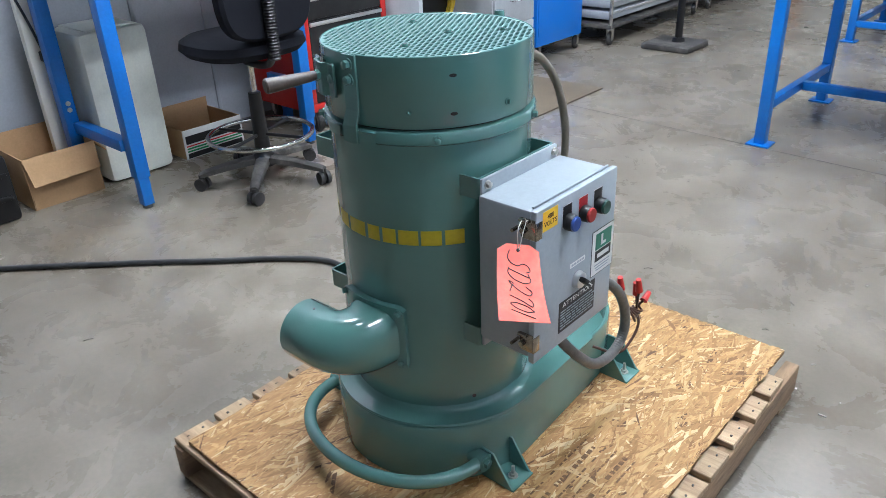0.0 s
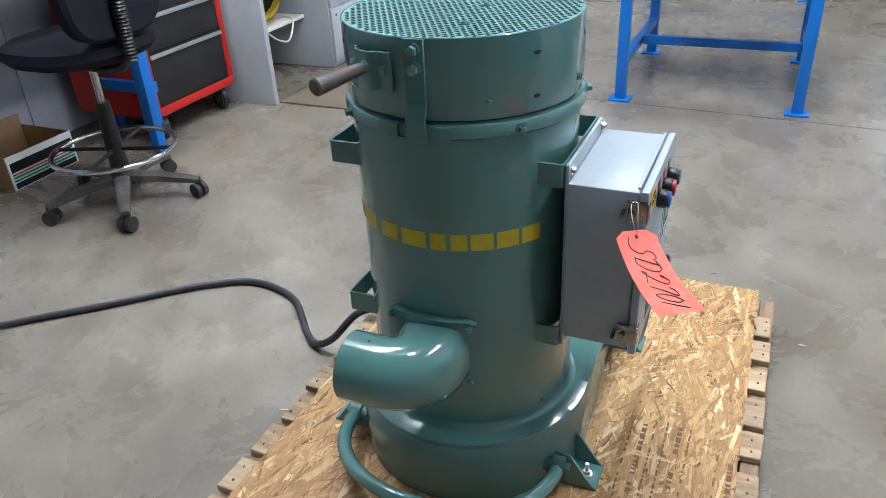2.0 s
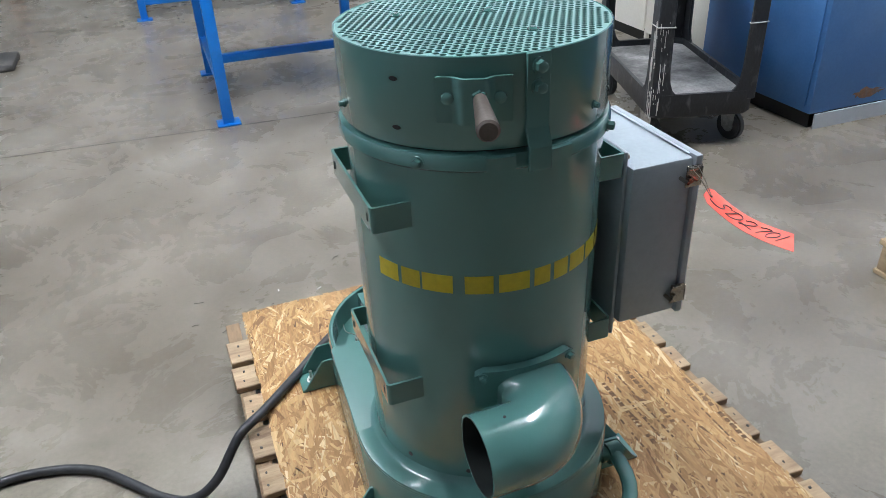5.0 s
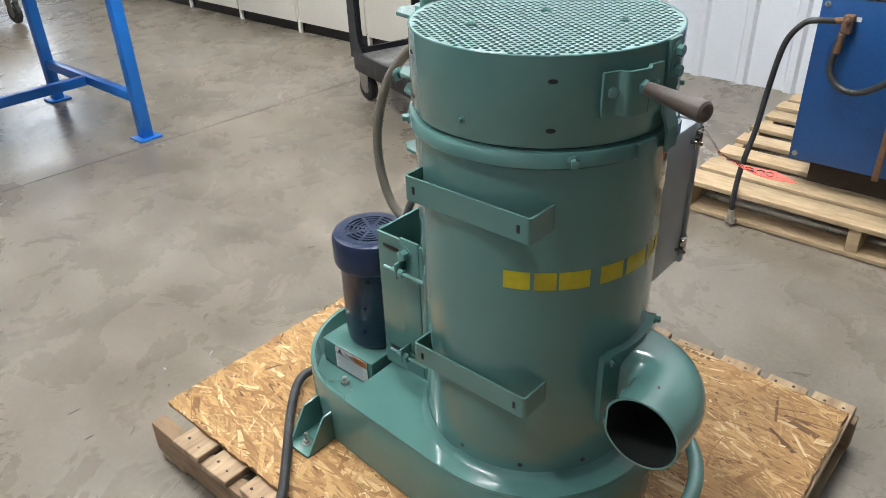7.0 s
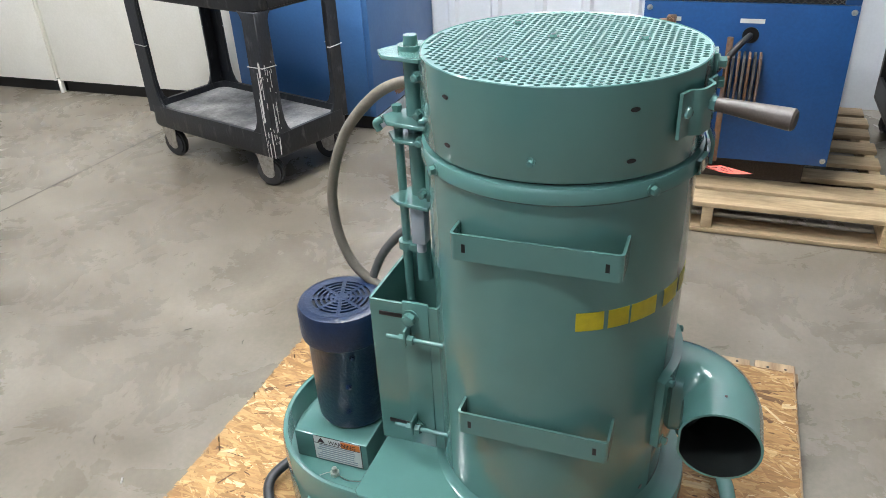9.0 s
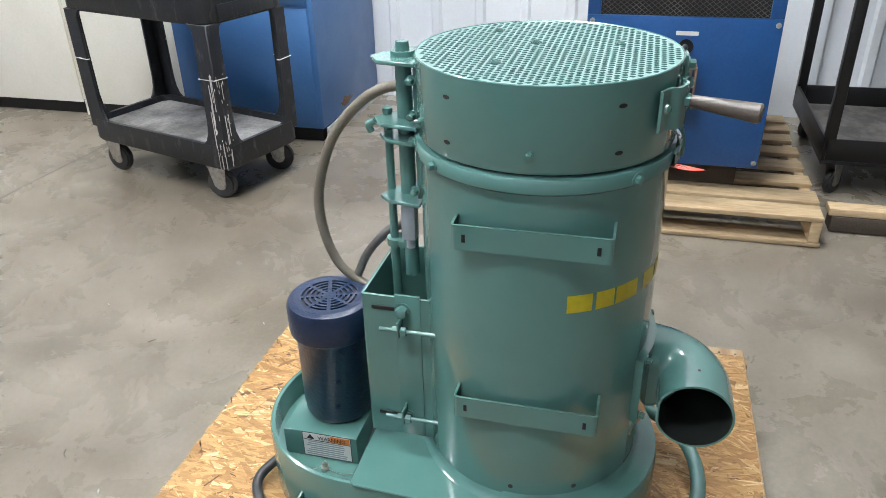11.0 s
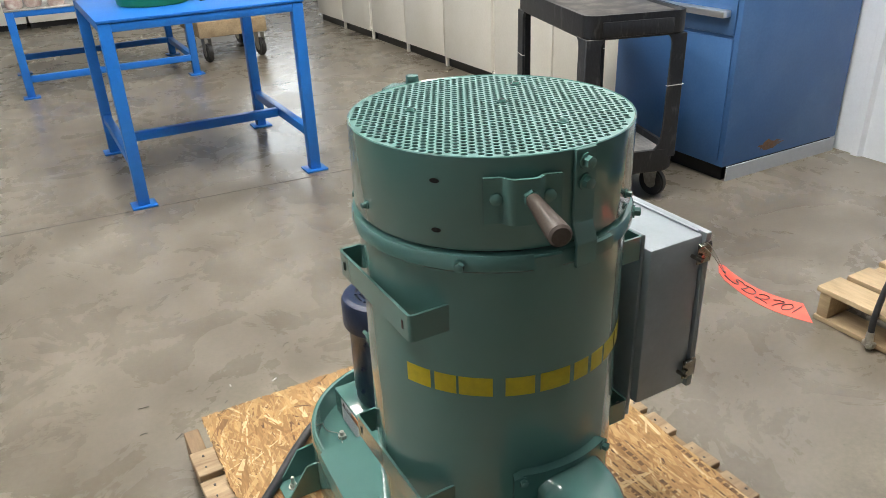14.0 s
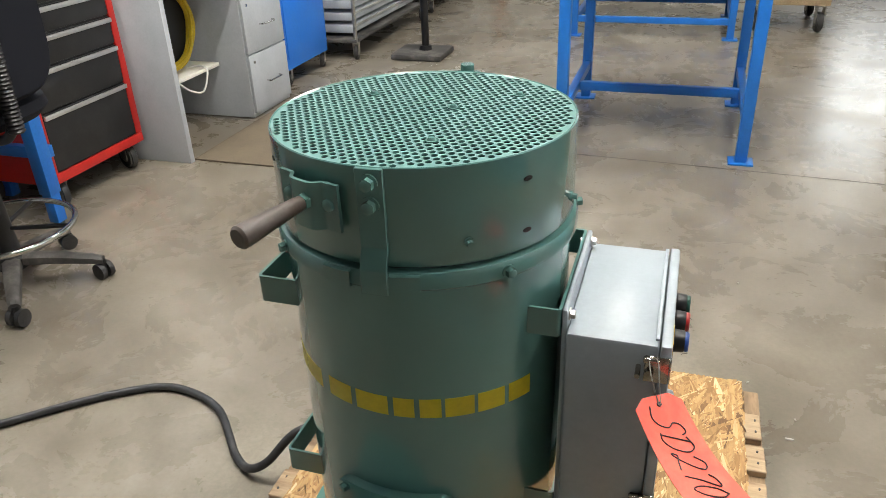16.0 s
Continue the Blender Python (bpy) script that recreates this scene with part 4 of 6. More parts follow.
# yellow brand mark on the drum: one plain block for each character
def mark(a0, a1, z0, z1):
    bm = M()
    n = 5
    cols = [[bm.verts.new(ring_at(a0 + (a1 - a0) * k / n, r, z)) for r, z in ((RB - 0.001, z0), (RB + 0.0006, z0), (RB + 0.0006, z1), (RB - 0.001, z1))] for k in range(n + 1)]
    for P, Q in zip(cols, cols[1:]):
        for i in range(3):
            bm.faces.new((P[i], Q[i], Q[i + 1], P[i + 1]))
    part("brand_mark", bm, YELLOW, dryer, "yellow painted brand mark")


for a0, a1 in BLOCKS:
    mark(a0, a1, 0.6735, 0.7035)

# ---- control box on the flank ----
BXL, BXF, BYL, BYR, BZL, BZH = 0.214, 0.328, -0.094, 0.16, 0.492, 0.788
bm = M()
box(bm, (BXL, BYL, BZL), (BXF, BYR, BZH), 0.006)
cbox = part("control_box", bm, GREY, dryer, "grey enamelled steel control box on the drum's flank")
bm = M()
box(bm, (0.2065, -0.08, 0.462), (0.2138, 0.153, 0.812), 0.003)
bplate = part("box_backplate", bm, GREY, cbox)
for y in (-0.066, 0.14):
    for z in (0.799, 0.482):
        bm = M()
        hexnut(bm, (0.2138, y, z), (0.222, y, z), 0.0062)
        part("bolt", bm, STEEL, cbox)
        bm = M()
        rod(bm, (0.198, y, z), (0.2065, y, z), 0.004, seg=8)
        part("stud", bm, STEEL, cbox)
bm = M()
box(bm, (BXF + 0.001, BYL - 0.004, BZL - 0.006), (0.3425, BYR + 0.003, BZH + 0.003), 0.0035)
door = part("box_door", bm, GREY, cbox, "grey hinged box door")
bm = M()
box(bm, (BXF - 0.006, BYL + 0.01, BZH + 0.0005), (BXF - 0.001, BYR - 0.004, BZH + 0.004), 0.001)
part("drip_lip", bm, GREY, cbox)
bm = M()
rod(bm, (0.333, BYR + 0.005, BZL + 0.01), (0.333, BYR + 0.005, BZH - 0.01), 0.0045, seg=10)
part("hinge", bm, GREY, cbox)
fm = axes((0.3427, 0.0, 0.0), (0, 1, 0), (0, 0, 1))
flat("volt_label", YELLOW_LABEL, cbox, fm, 0.044, 0.037, -0.0585, 0.766, label="yellow 480 volts label")
words("volt_words", "480\nVOLTS", INK, cbox, fm @ Matrix.Translation((-0.0585, 0.766, 0.001)), 0.0125, 0.037)
for y, z, m, plate in ((-0.006, 0.741, BLUE_BUTTON, BLACK), (0.045, 0.739, RED_BUTTON, RED_BUTTON), (0.095, 0.737, GREEN_BUTTON, BLACK)):
    flat("legend_plate", plate, cbox, fm, 0.028, 0.04, y, z + 0.012, label="small legend plate", bevel=0.0001)
    flat("legend_edge", ALU, cbox, fm, 0.0295, 0.0415, y, z + 0.012, -0.0003)
    bm = M()
    lathe(bm, [(0.0145, 0.0), (0.0155, 0.002), (0.0148, 0.014), (0.0135, 0.0155), (0, 0.0155)], (0, 0), 28)
    bm.transform(fm @ Matrix.Translation((y, z, 0.0005)))
    b = part("push_button", bm, BLACK, cbox, "round push button in a collar")
    bm = M()
    lathe(bm, [(0.0132, 0.0135), (0.0138, 0.0185), (0.0125, 0.0205), (0, 0.0205)], (0, 0), 24)
    bm.transform(fm @ Matrix.Translation((y, z, 0.0005)))
    part("button_cap", bm, m, cbox)
# maker's label: plain shapes
flat("maker_label", WHITE_LABEL, cbox, fm, 0.076, 0.094, 0.1235, 0.634, label="white maker's label with green and black fields")
flat("label_frame", BLACK, cbox, fm, 0.079, 0.097, 0.1235, 0.634, -0.0003)
flat("label_field", LABEL_GREEN, cbox, fm, 0.056, 0.034, 0.1245, 0.657, 0.0006)
flat("label_field", BLACK, cbox, fm, 0.056, 0.023, 0.1245, 0.626, 0.0006)
flat("label_shape", WHITE_LABEL, cbox, fm, 0.007, 0.022, 0.118, 0.658, 0.0011)
flat("label_shape", WHITE_LABEL, cbox, fm, 0.018, 0.006, 0.1235, 0.649, 0.0011)
flat("label_shape", WHITE_LABEL, cbox, fm, 0.042, 0.009, 0.1245, 0.626, 0.0011)
for k in range(3):
    flat("label_line", GREY, cbox, fm, 0.056 - k * 0.006, 0.0022, 0.1235, 0.607 - k * 0.006, 0.0006)
flat("switch_label", WHITE_LABEL, cbox, fm, 0.05, 0.0095, 0.0355, 0.643, label="narrow pale label")
for k in range(5):
    flat("label_line", GREY, cbox, fm, 0.006, 0.004, 0.018 + k * 0.0088, 0.643, 0.0005)
# rotary switch
bm = M()
lathe(bm, [(0.0165, 0), (0.0172, 0.003), (0.0155, 0.011), (0.012, 0.013), (0, 0.013)], (0, 0), 32)
bm.transform(fm @ Matrix.Translation((0.036, 0.607, 0.0003)))
sw = part("rotary_switch", bm, ALU, cbox, "round metal selector switch")
bm = M()
box(bm, (-0.0165, -0.0052, 0.012), (0.0165, 0.0052, 0.026), 0.0035)
bm.transform(fm @ Matrix.Translation((0.036, 0.607, 0)) @ Matrix.Rotation(radians(-40), 4, "Z"))
part("switch_lever", bm, BLACK, cbox)
bm = M()
box(bm, (0.0, -0.0012, 0.0255), (0.016, 0.0012, 0.0268), 0.0005)
bm.transform(fm @ Matrix.Translation((0.036, 0.607, 0)) @ Matrix.Rotation(radians(-40), 4, "Z"))
part("switch_pointer", bm, WHITE_LABEL, cbox)
flat("attention_label", BLACK, cbox, fm, 0.123, 0.066, 0.0405, 0.546, label="black attention label with pale print")
words("attention_word", "ATTENTION", WHITE_LABEL, cbox, fm @ Matrix.Translation((0.0405, 0.5695, 0.001)), 0.0135, 0.1)
rnd = random.Random(6)
for k in range(7):
    x0 = -0.016
    while x0 < 0.09:
        ln = rnd.uniform(0.006, 0.02)
        flat("label_line", GREY, cbox, fm, ln, 0.0024, x0 + ln / 2, 0.557 - k * 0.006, 0.0006)
        x0 += ln + 0.003
# over-centre latches on the box's edge
for z in (0.757, 0.53):
    bm = M()
    box(bm, (0.312, BYL - 0.006, z - 0.019), (0.341, BYL - 0.0042, z + 0.019), 0.0008)
    box(bm, (0.3415, BYL - 0.006, z - 0.019), (0.3435, BYL + 0.012, z + 0.014), 0.0006)
    box(bm, (0.31, BYL - 0.012, z + 0.012), (0.33, BYL - 0.005, z + 0.019), 0.002)
    la = part("latch", bm, STAINLESS, cbox, "small steel draw latch")
    bm = M()
    rod(bm, (0.305, BYL, z - 0.002), (0.305, BYL - 0.022, z - 0.002), 0.0034, seg=10)
    rod(bm, (0.318, BYL - 0.005, z - 0.004), (0.318, BYL - 0.012, z - 0.004), 0.006, 0.005, seg=12)
    part("latch_screw", bm, STAINLESS, cbox)

# ---- coral tag hung from the upper latch ----
tag = thing("inventory_tag", (0.33, -0.13, 0.742), "coral red card tag with handwritten number, wired to the box latch", "tag")
pa, pb = Vector((0.303, -0.153, 0.747)), Vector((0.354, -0.108, 0.738))
qa, qb = Vector((0.393, -0.265, 0.688)), Vector((0.449, -0.208, 0.676))
mid, end = (pa + pb) / 2, (qa + qb) / 2
bm = M()
NL, cols = 14, []
nrm = (pb - pa).cross(end - mid).normalized()
for k in range(NL + 1):
    f = k / NL
    bow = nrm * (0.012 * math.sin(math.pi * f))
    a, b = pa.lerp(qa, f), pb.lerp(qb, f)
    if k == 0:
        a, b = a.lerp(b, 0.22), b.lerp(a, 0.22)
    cols.append([a + bow, b + bow])
low = [[bm.verts.new(p) for p in c] for c in cols]
top = [[bm.verts.new(p + nrm * 0.0006) for p in c] for c in cols]
for (A, B), (A2, B2) in zip(zip(low, low[1:]), zip(top, top[1:])):
    bm.faces.new((A[0], A[1], B[1], B[0]))
    bm.faces.new((A2[0], B2[0], B2[1], A2[1]))
    bm.faces.new((A[0], B[0], B2[0], A2[0]))
    bm.faces.new((A[1], A2[1], B2[1], B[1]))
bm.faces.new((low[0][0], top[0][0], top[0][1], low[0][1]))
bm.faces.new((low[-1][0], low[-1][1], top[-1][1], top[-1][0]))
bmesh.ops.recalc_face_normals(bm, faces=bm.faces[:])
part("card", bm, TAG, tag)
up = nrm if nrm.z > 0 else -nrm
lx = (end - mid).normalized()
ly = up.cross(lx)


GLYPHS = (
    (0.0, 0.2, [[(1.0, 0.82), (0.75, 1.0), (0.42, 0.92), (0.4, 0.68), (0.72, 0.45), (0.68, 0.14), (0.35, 0.0), (-0.25, 0.1)]]),
    (0.23, 0.17, [[(0.2, 0.95), (0.1, 0.0)], [(-0.1, 0.9), (0.5, 1.0), (0.95, 0.7), (0.9, 0.25), (0.5, 0.0), (0.0, 0.04)]]),
    (0.44, 0.19, [[(0.0, 0.75), (0.3, 1.0), (0.7, 0.9), (0.7, 0.62), (0.35, 0.2), (0.05, 0.02), (0.1, 0.2), (0.45, 0.12), (1.0, 0.02)]]),
    (0.64, 0.14, [[(0.0, 0.82), (0.3, 0.97), (0.95, 0.95), (0.6, 0.5), (0.4, 0.0)]]),
    (0.79, 0.13, [[(0.55, 1.0), (0.12, 0.75), (0.05, 0.3), (0.4, 0.0), (0.85, 0.25), (0.92, 0.7), (0.5, 1.0)]]),
    (0.95, 0.05, [[(0.7, 1.0), (0.3, 0.0)]]),
)
long = (end - mid).length
bm = M()
for x0, wide, lines in GLYPHS:
    for line in lines:
        pts = []
        for gx, gy, _ in curve_points([(a, b, 0) for a, b in line], 5):
            v = (gy - 0.5) * 0.036
            f = 0.15 + 0.76 * (x0 + wide * gx) + 0.45 * v / long
            pts.append(mid.lerp(end, f) + ly * v + nrm * (0.012 * math.sin(math.pi * f)) + up * 0.0006)
        tube(bm, pts, 0.0009, 6)
part("handwriting", bm, MARKER, tag, "handwritten tag number SD2701 in dark marker")
bm = M()
hole = mid.lerp(end, 0.07) + nrm * 0.003
rod(bm, hole - up * 0.0016, hole + up * 0.0018, 0.003, seg=14)
part("eyelet", bm, INK, tag)
bm = M()
tube(bm, curve_points([hole, (0.322, -0.122, 0.762), (0.318, -0.104, 0.774), (0.327, -0.106, 0.776), (0.331, -0.12, 0.76), hole + Vector((0.002, 0, 0))]), 0.0007, 6)
part("wire_tie", bm, STEEL, tag)

# ---- hoses and wires ----
hose = thing("control_hose", (0.05, 0.4, 0.545), "taupe flexible conduit looping behind the lid hinge", "hose")
bm = M()
tube(bm, curve_points([(0.025, 0.25, 0.93), (0.037, 0.289, 0.94), (0.04, 0.348, 0.911), (0.04, 0.41, 0.84), (0.04, 0.447, 0.74), (0.04, 0.449, 0.655), (0.04, 0.425, 0.582), (0.04, 0.385, 0.545), (0.03, 0.345, 0.535)], 10), 0.0095, 14)
part("loop", bm, HOSE, hose)
bm = M()
tube(bm, curve_points([(0.045, 0.39, 0.548), (0.045, 0.36, 0.61), (0.03, 0.31, 0.668), (0.02, 0.275, 0.69)], 8), 0.0085, 12)
part("branch", bm, CONDUIT, hose, "grey branch hose")

cond = thing("box_conduit", (0.3, 0.2, 0.3), "ribbed grey conduit looping under the control box", "conduit")
bm = M()
pts = curve_points([(0.27, 0.162, 0.53), (0.29, 0.225, 0.5), (0.3, 0.285, 0.445), (0.3, 0.325, 0.37), (0.3, 0.322, 0.315), (0.3, 0.283, 0.286), (0.3, 0.21, 0.294), (0.295, 0.15, 0.34), (0.28, 0.085, 0.42), (0.275, 0.06, 0.493)], 14)
tube(bm, pts, [0.0122 if k % 2 else 0.0112 for k in range(len(pts))], 14)
part("conduit", bm, CONDUIT, cond)
bm = M()
rod(bm, (0.275, 0.06, 0.492), (0.2755, 0.064, 0.475), 0.017, seg=18)
rod(bm, (0.265, 0.16, 0.533), (0.277, 0.182, 0.523), 0.017, seg=18)
part("fitting", bm, STEEL, cond)
wires = thing("wire_bundle", (0.3, 0.36, 0.3), "brown wires joined with red twist caps", "wires")
rnd = random.Random(12)
for k, (y, z) in enumerate(((0.285, 0.478), (0.35, 0.447), (0.362, 0.43), (0.41, 0.386))):
    bm = M()
    e = Vector((0.3 + 0.012 * (k % 2), y, z))
    tube(bm, curve_points([(0.3, 0.33, 0.385), (0.31, 0.35 + 0.012 * k, 0.35), (0.3, 0.372 + 0.006 * k, 0.33 + 0.01 * k), e - Vector((0, -0.01 if k < 3 else 0.022, 0.03 if k < 3 else 0.008))]), 0.0028, 8)
    part("wire", bm, WIRE_BROWN, wires)
    bm = M()
    rod(bm, e - Vector((0, -0.01 if k < 3 else 0.022, 0.03 if k < 3 else 0.008)), e + Vector((0, 0.002, 0.004)), 0.0088, 0.0058, seg=14)
    part("twist_cap", bm, RED_CAP, wires, "red twist cap")
bm = M()
tube(bm, curve_points([(0.3, 0.36, 0.372), (0.306, 0.385, 0.318), (0.302, 0.36, 0.275), (0.285, 0.33, 0.25), (0.22, 0.33, 0.24)]), 0.0035, 8)
part("wire", bm, WIRE_BROWN, wires)

cord = thing("power_cord", (-0.6, 0.3, 0), "thick black power cord lying over pallet and floor", "cord")
bm = M()
tube(bm, curve_points([(-0.08, 0.54, 0.165), (-0.152, 0.566, 0.153), (-0.225, 0.515, 0.144), (-0.302, 0.434, 0.142), (-0.39, 0.34, 0.145), (-0.455, 0.29, 0.135), (-0.52, 0.258, 0.06), (-0.58, 0.262, 0.02), (-0.64, 0.3, 0.013),
                       (-0.7, 0.365, 0.012), (-0.78, 0.443, 0.012), (-0.88, 0.484, 0.012), (-0.99, 0.487, 0.012), (-1.1, 0.425, 0.012), (-1.2, 0.345, 0.012), (-1.33, 0.225, 0.012), (-1.5, 0.08, 0.012), (-1.7, -0.1, 0.012), (-1.93, -0.315, 0.012), (-2.3, -0.7, 0.012), (-2.74, -1.3, 0.012)], 8), 0.0105, 12)
part("cable", bm, CORD, cord)

# ---- blue steel tables ----
def steel_table(x0, x1, y0, y1, top, name, label, deck=BLUE, group="blue steel tables", mids=True):
    t = thing(name, ((x0 + x1) / 2, (y0 + y1) / 2, 0), label, "table", group)
    L = 0.026
    for x in (x0, x1):
        for y in (y0, y1):
            bm = M()
            box(bm, (x - L, y - L, 0.008), (x + L, y + L, top - 0.0125), 0.004)
            leg = part("leg", bm, BLUE, t)
            bm = M()
            box(bm, (x - 0.055, y - 0.05, 0.0005), (x + 0.055, y + 0.05, 0.0095), 0.002)
            part("foot_plate", bm, BLUE, leg)
    for (a, b), (c, d) in (((x0, y0), (x1, y0)), ((x0, y1), (x1, y1)), ((x0, y0), (x0, y1)), ((x1, y0), (x1, y1))):
        bm = M()
        if a != c:
            box(bm, (a + L, b - 0.025, top - 0.05), (c - L, b + 0.025, top - 0.0125), 0.003)
        else:
            box(bm, (a - 0.025, b + L, top - 0.05), (a + 0.025, d - L, top - 0.0125), 0.003)
        part("apron", bm, BLUE, t)
    zs = 0.197 if mids else 0.13
    for x in (x0, x1):
        bm = M()
        box(bm, (x - 0.02, y0 + L, zs - 0.022), (x + 0.02, y1 - L, zs + 0.022), 0.003)
        part("side_rail", bm, BLUE, t)
    for y in (((y0 + y1) / 2,) if mids else (y0, y1)):
        bm = M()
        box(bm, (x0 + 0.022, y - 0.02, zs - 0.022), (x1 - 0.022, y + 0.02, zs + 0.022), 0.003)
        part("stretcher", bm, BLUE, t)
    bm = M()
    box(bm, (x0 - 0.03, y0 - 0.03, top - 0.012), (x1 + 0.03, y1 + 0.03, top), 0.003)
    part("tabletop", bm, deck, t)
    return t


steel_table(-0.225, 0.61, 2.63, 3.53, 0.83, "steel_table", "bright blue welded steel work table with foot plates")
steel_table(-0.545, 0.61, 5.16, 6.05, 0.6, "steel_table", "low bright blue steel table with grey worn top", CART_SHELF, mids=False)
bm = M()
lathe(bm, [(0, 0.831), (0.155, 0.831), (0.162, 0.84), (0.17, 0.93), (0.165, 0.935), (0.155, 0.85), (0, 0.842)], (0.05, 3.0), 40)
solid("tub", bm, GREEN_PAIL, "shallow green plastic tub on the blue table", "tub")


def cloth(cx, cy, w, d, h, turn, material, label):
    """A crumpled cloth: a folded top sheet that drops to the table at its edges."""
    bm = M()
    nx, ny = 14, 11
    m = Matrix.Translation((cx, cy, 0.8305)) @ Matrix.Rotation(turn, 4, "Z")
    grid = []
    for i in range(nx + 1):
        row = []
        for j in range(ny + 1):
            u, v = i / nx * 2 - 1, j / ny * 2 - 1
            q = Vector((u * w * 9 + cx * 7, v * d * 9, 0.3))
            edge = 1 + 0.16 * noise.noise(Vector((u * 2.1, v * 2.3, cx)))
            z = h * max(0.0, 1 - max(abs(u), abs(v)) ** 4) * (0.5 + 0.45 * abs(noise.noise(q * 2.2)) + 0.5 * abs(noise.noise(q)))
            row.append(bm.verts.new(m @ Vector((u * w * edge, v * d * edge, z + 0.001))))
        grid.append(row)
    for A, B in zip(grid, grid[1:]):
        for j in range(ny):
            bm.faces.new((A[j], B[j], B[j + 1], A[j + 1]))
    rim = [grid[i][0] for i in range(nx + 1)] + [grid[nx][j] for j in range(1, ny + 1)] + [grid[i][ny] for i in range(nx - 1, -1, -1)] + [grid[0][j] for j in range(ny - 1, 0, -1)]
    bm.faces.new([bm.verts.new((v.co.x, v.co.y, 0.8302)) for v in rim][::-1])
    solid("cloth", bm, material, label, "cloth", "rags on the blue table")


cloth(0.47, 2.86, 0.09, 0.065, 0.03, -0.7, PURPLE, "crumpled purple rag on the blue table")
cloth(0.3, 2.98, 0.085, 0.07, 0.03, 0.3, FABRIC, "crumpled dark rag on the blue table")
for x, y in ((-0.5, 5.2), (-0.38, 5.24), (-0.24, 5.19)):
    bm = M()
    lathe(bm, [(0, 0.601), (0.045, 0.601), (0.055, 0.62), (0.055, 0.66), (0.045, 0.665), (0, 0.665)], (x, y), 20)
    solid("jar", bm, JAR, "small pinkish white jar on the grey table top", "jar", "jars on the low table")


# ---- wheels ----
def caster(parent, x, y, r, top, turn=0.0, w=0.03, material=RUBBER):
    bm = M()
    rod(bm, (-w / 2, 0, 0), (w / 2, 0, 0), r, seg=24)
    es = [e for e in bm.edges if abs(e.verts[0].co.x - e.verts[1].co.x) < 1e-5]
    bmesh.ops.bevel(bm, geom=es, offset=w * 0.22, segments=2, affect="EDGES")
    m = Matrix.Translation((x, y, r + 0.001)) @ Matrix.Rotation(turn, 4, "Z")
    bm.transform(m)
    wh = part("caster", bm, material, parent, "dark caster wheel")
    bm = M()
    rod(bm, (-w / 2 - 0.002, 0, 0), (w / 2 + 0.002, 0, 0), r * 0.42, seg=16)
    for s in (-1, 1):
        prism(bm, [(s * (w / 2 + 0.003), -r * 0.4, -0.01), (s * (w / 2 + 0.003), r * 0.4, -0.01), (s * (w / 2 + 0.003), r * 0.75, top - r), (s * (w / 2 + 0.003), -r * 0.5, top - r)], (s * 0.003, 0, 0))
    box(bm, (-w / 2 - 0.006, -r * 0.7, top - r - 0.005), (w / 2 + 0.006, r * 0.8, top - r))
    bm.transform(m)
    part("fork", bm, STEEL if material is RUBBER else material, wh)


# ---- black plastic utility cart ----
cart = thing("utility_cart", (1.68, 1.77, 0), "black plastic two-shelf utility cart, paint-spattered", "cart")
ca = radians(-16.5)
rot = Matrix.Translation((1.688, 1.803, 0)) @ Matrix.Rotation(ca, 4, "Z")


def cpart(name, bm, material, label=""):
    bm.transform(rot)
    return part(name, bm, material, cart, label)


HW, HL = 0.218, 0.424
for name, z0, z1 in (("lower_shelf", 0.145, 0.245), ("upper_shelf", 0.72, 0.815)):
    bm = M()
    pl = []
    for cx, cy, a0 in ((HW - 0.05, HL - 0.05, 0), (-HW + 0.05, HL - 0.05, 90), (-HW + 0.05, -HL + 0.05, 180), (HW - 0.05, -HL + 0.05, 270)):
        for k in range(6):
            a = radians(a0 + 18 * k)
            pl.append((cx + 0.05 * math.cos(a), cy + 0.05 * math.sin(a)))
    rim = z1
    loops = []
    for ins, z in ((0.008, z0), (0.0, z0 + 0.012), (0.0, rim), (0.016, rim), (0.02, rim - (0.03 if name == "lower_shelf" else 0.014))):
        loops.append([bm.verts.new((x * (1 - ins / HW), y * (1 - ins / HL), z)) for x, y in pl])
    for A, B in zip(loops, loops[1:]):
        for k in range(len(pl)):
            bm.faces.new((A[k], A[(k + 1) % len(pl)], B[(k + 1) % len(pl)], B[k]))
    bm.faces.new(loops[0][::-1])
    floor_loop = [tuple(v.co) for v in loops[-1]]
    sh = cpart(name, bm, CART)
    bm = M()
    prism(bm, floor_loop, (0, 0, 0.003))
    bm.transform(rot)
    part("shelf_floor", bm, CART_SHELF if name == "lower_shelf" else DUSTY, sh, "dusty shelf floor")
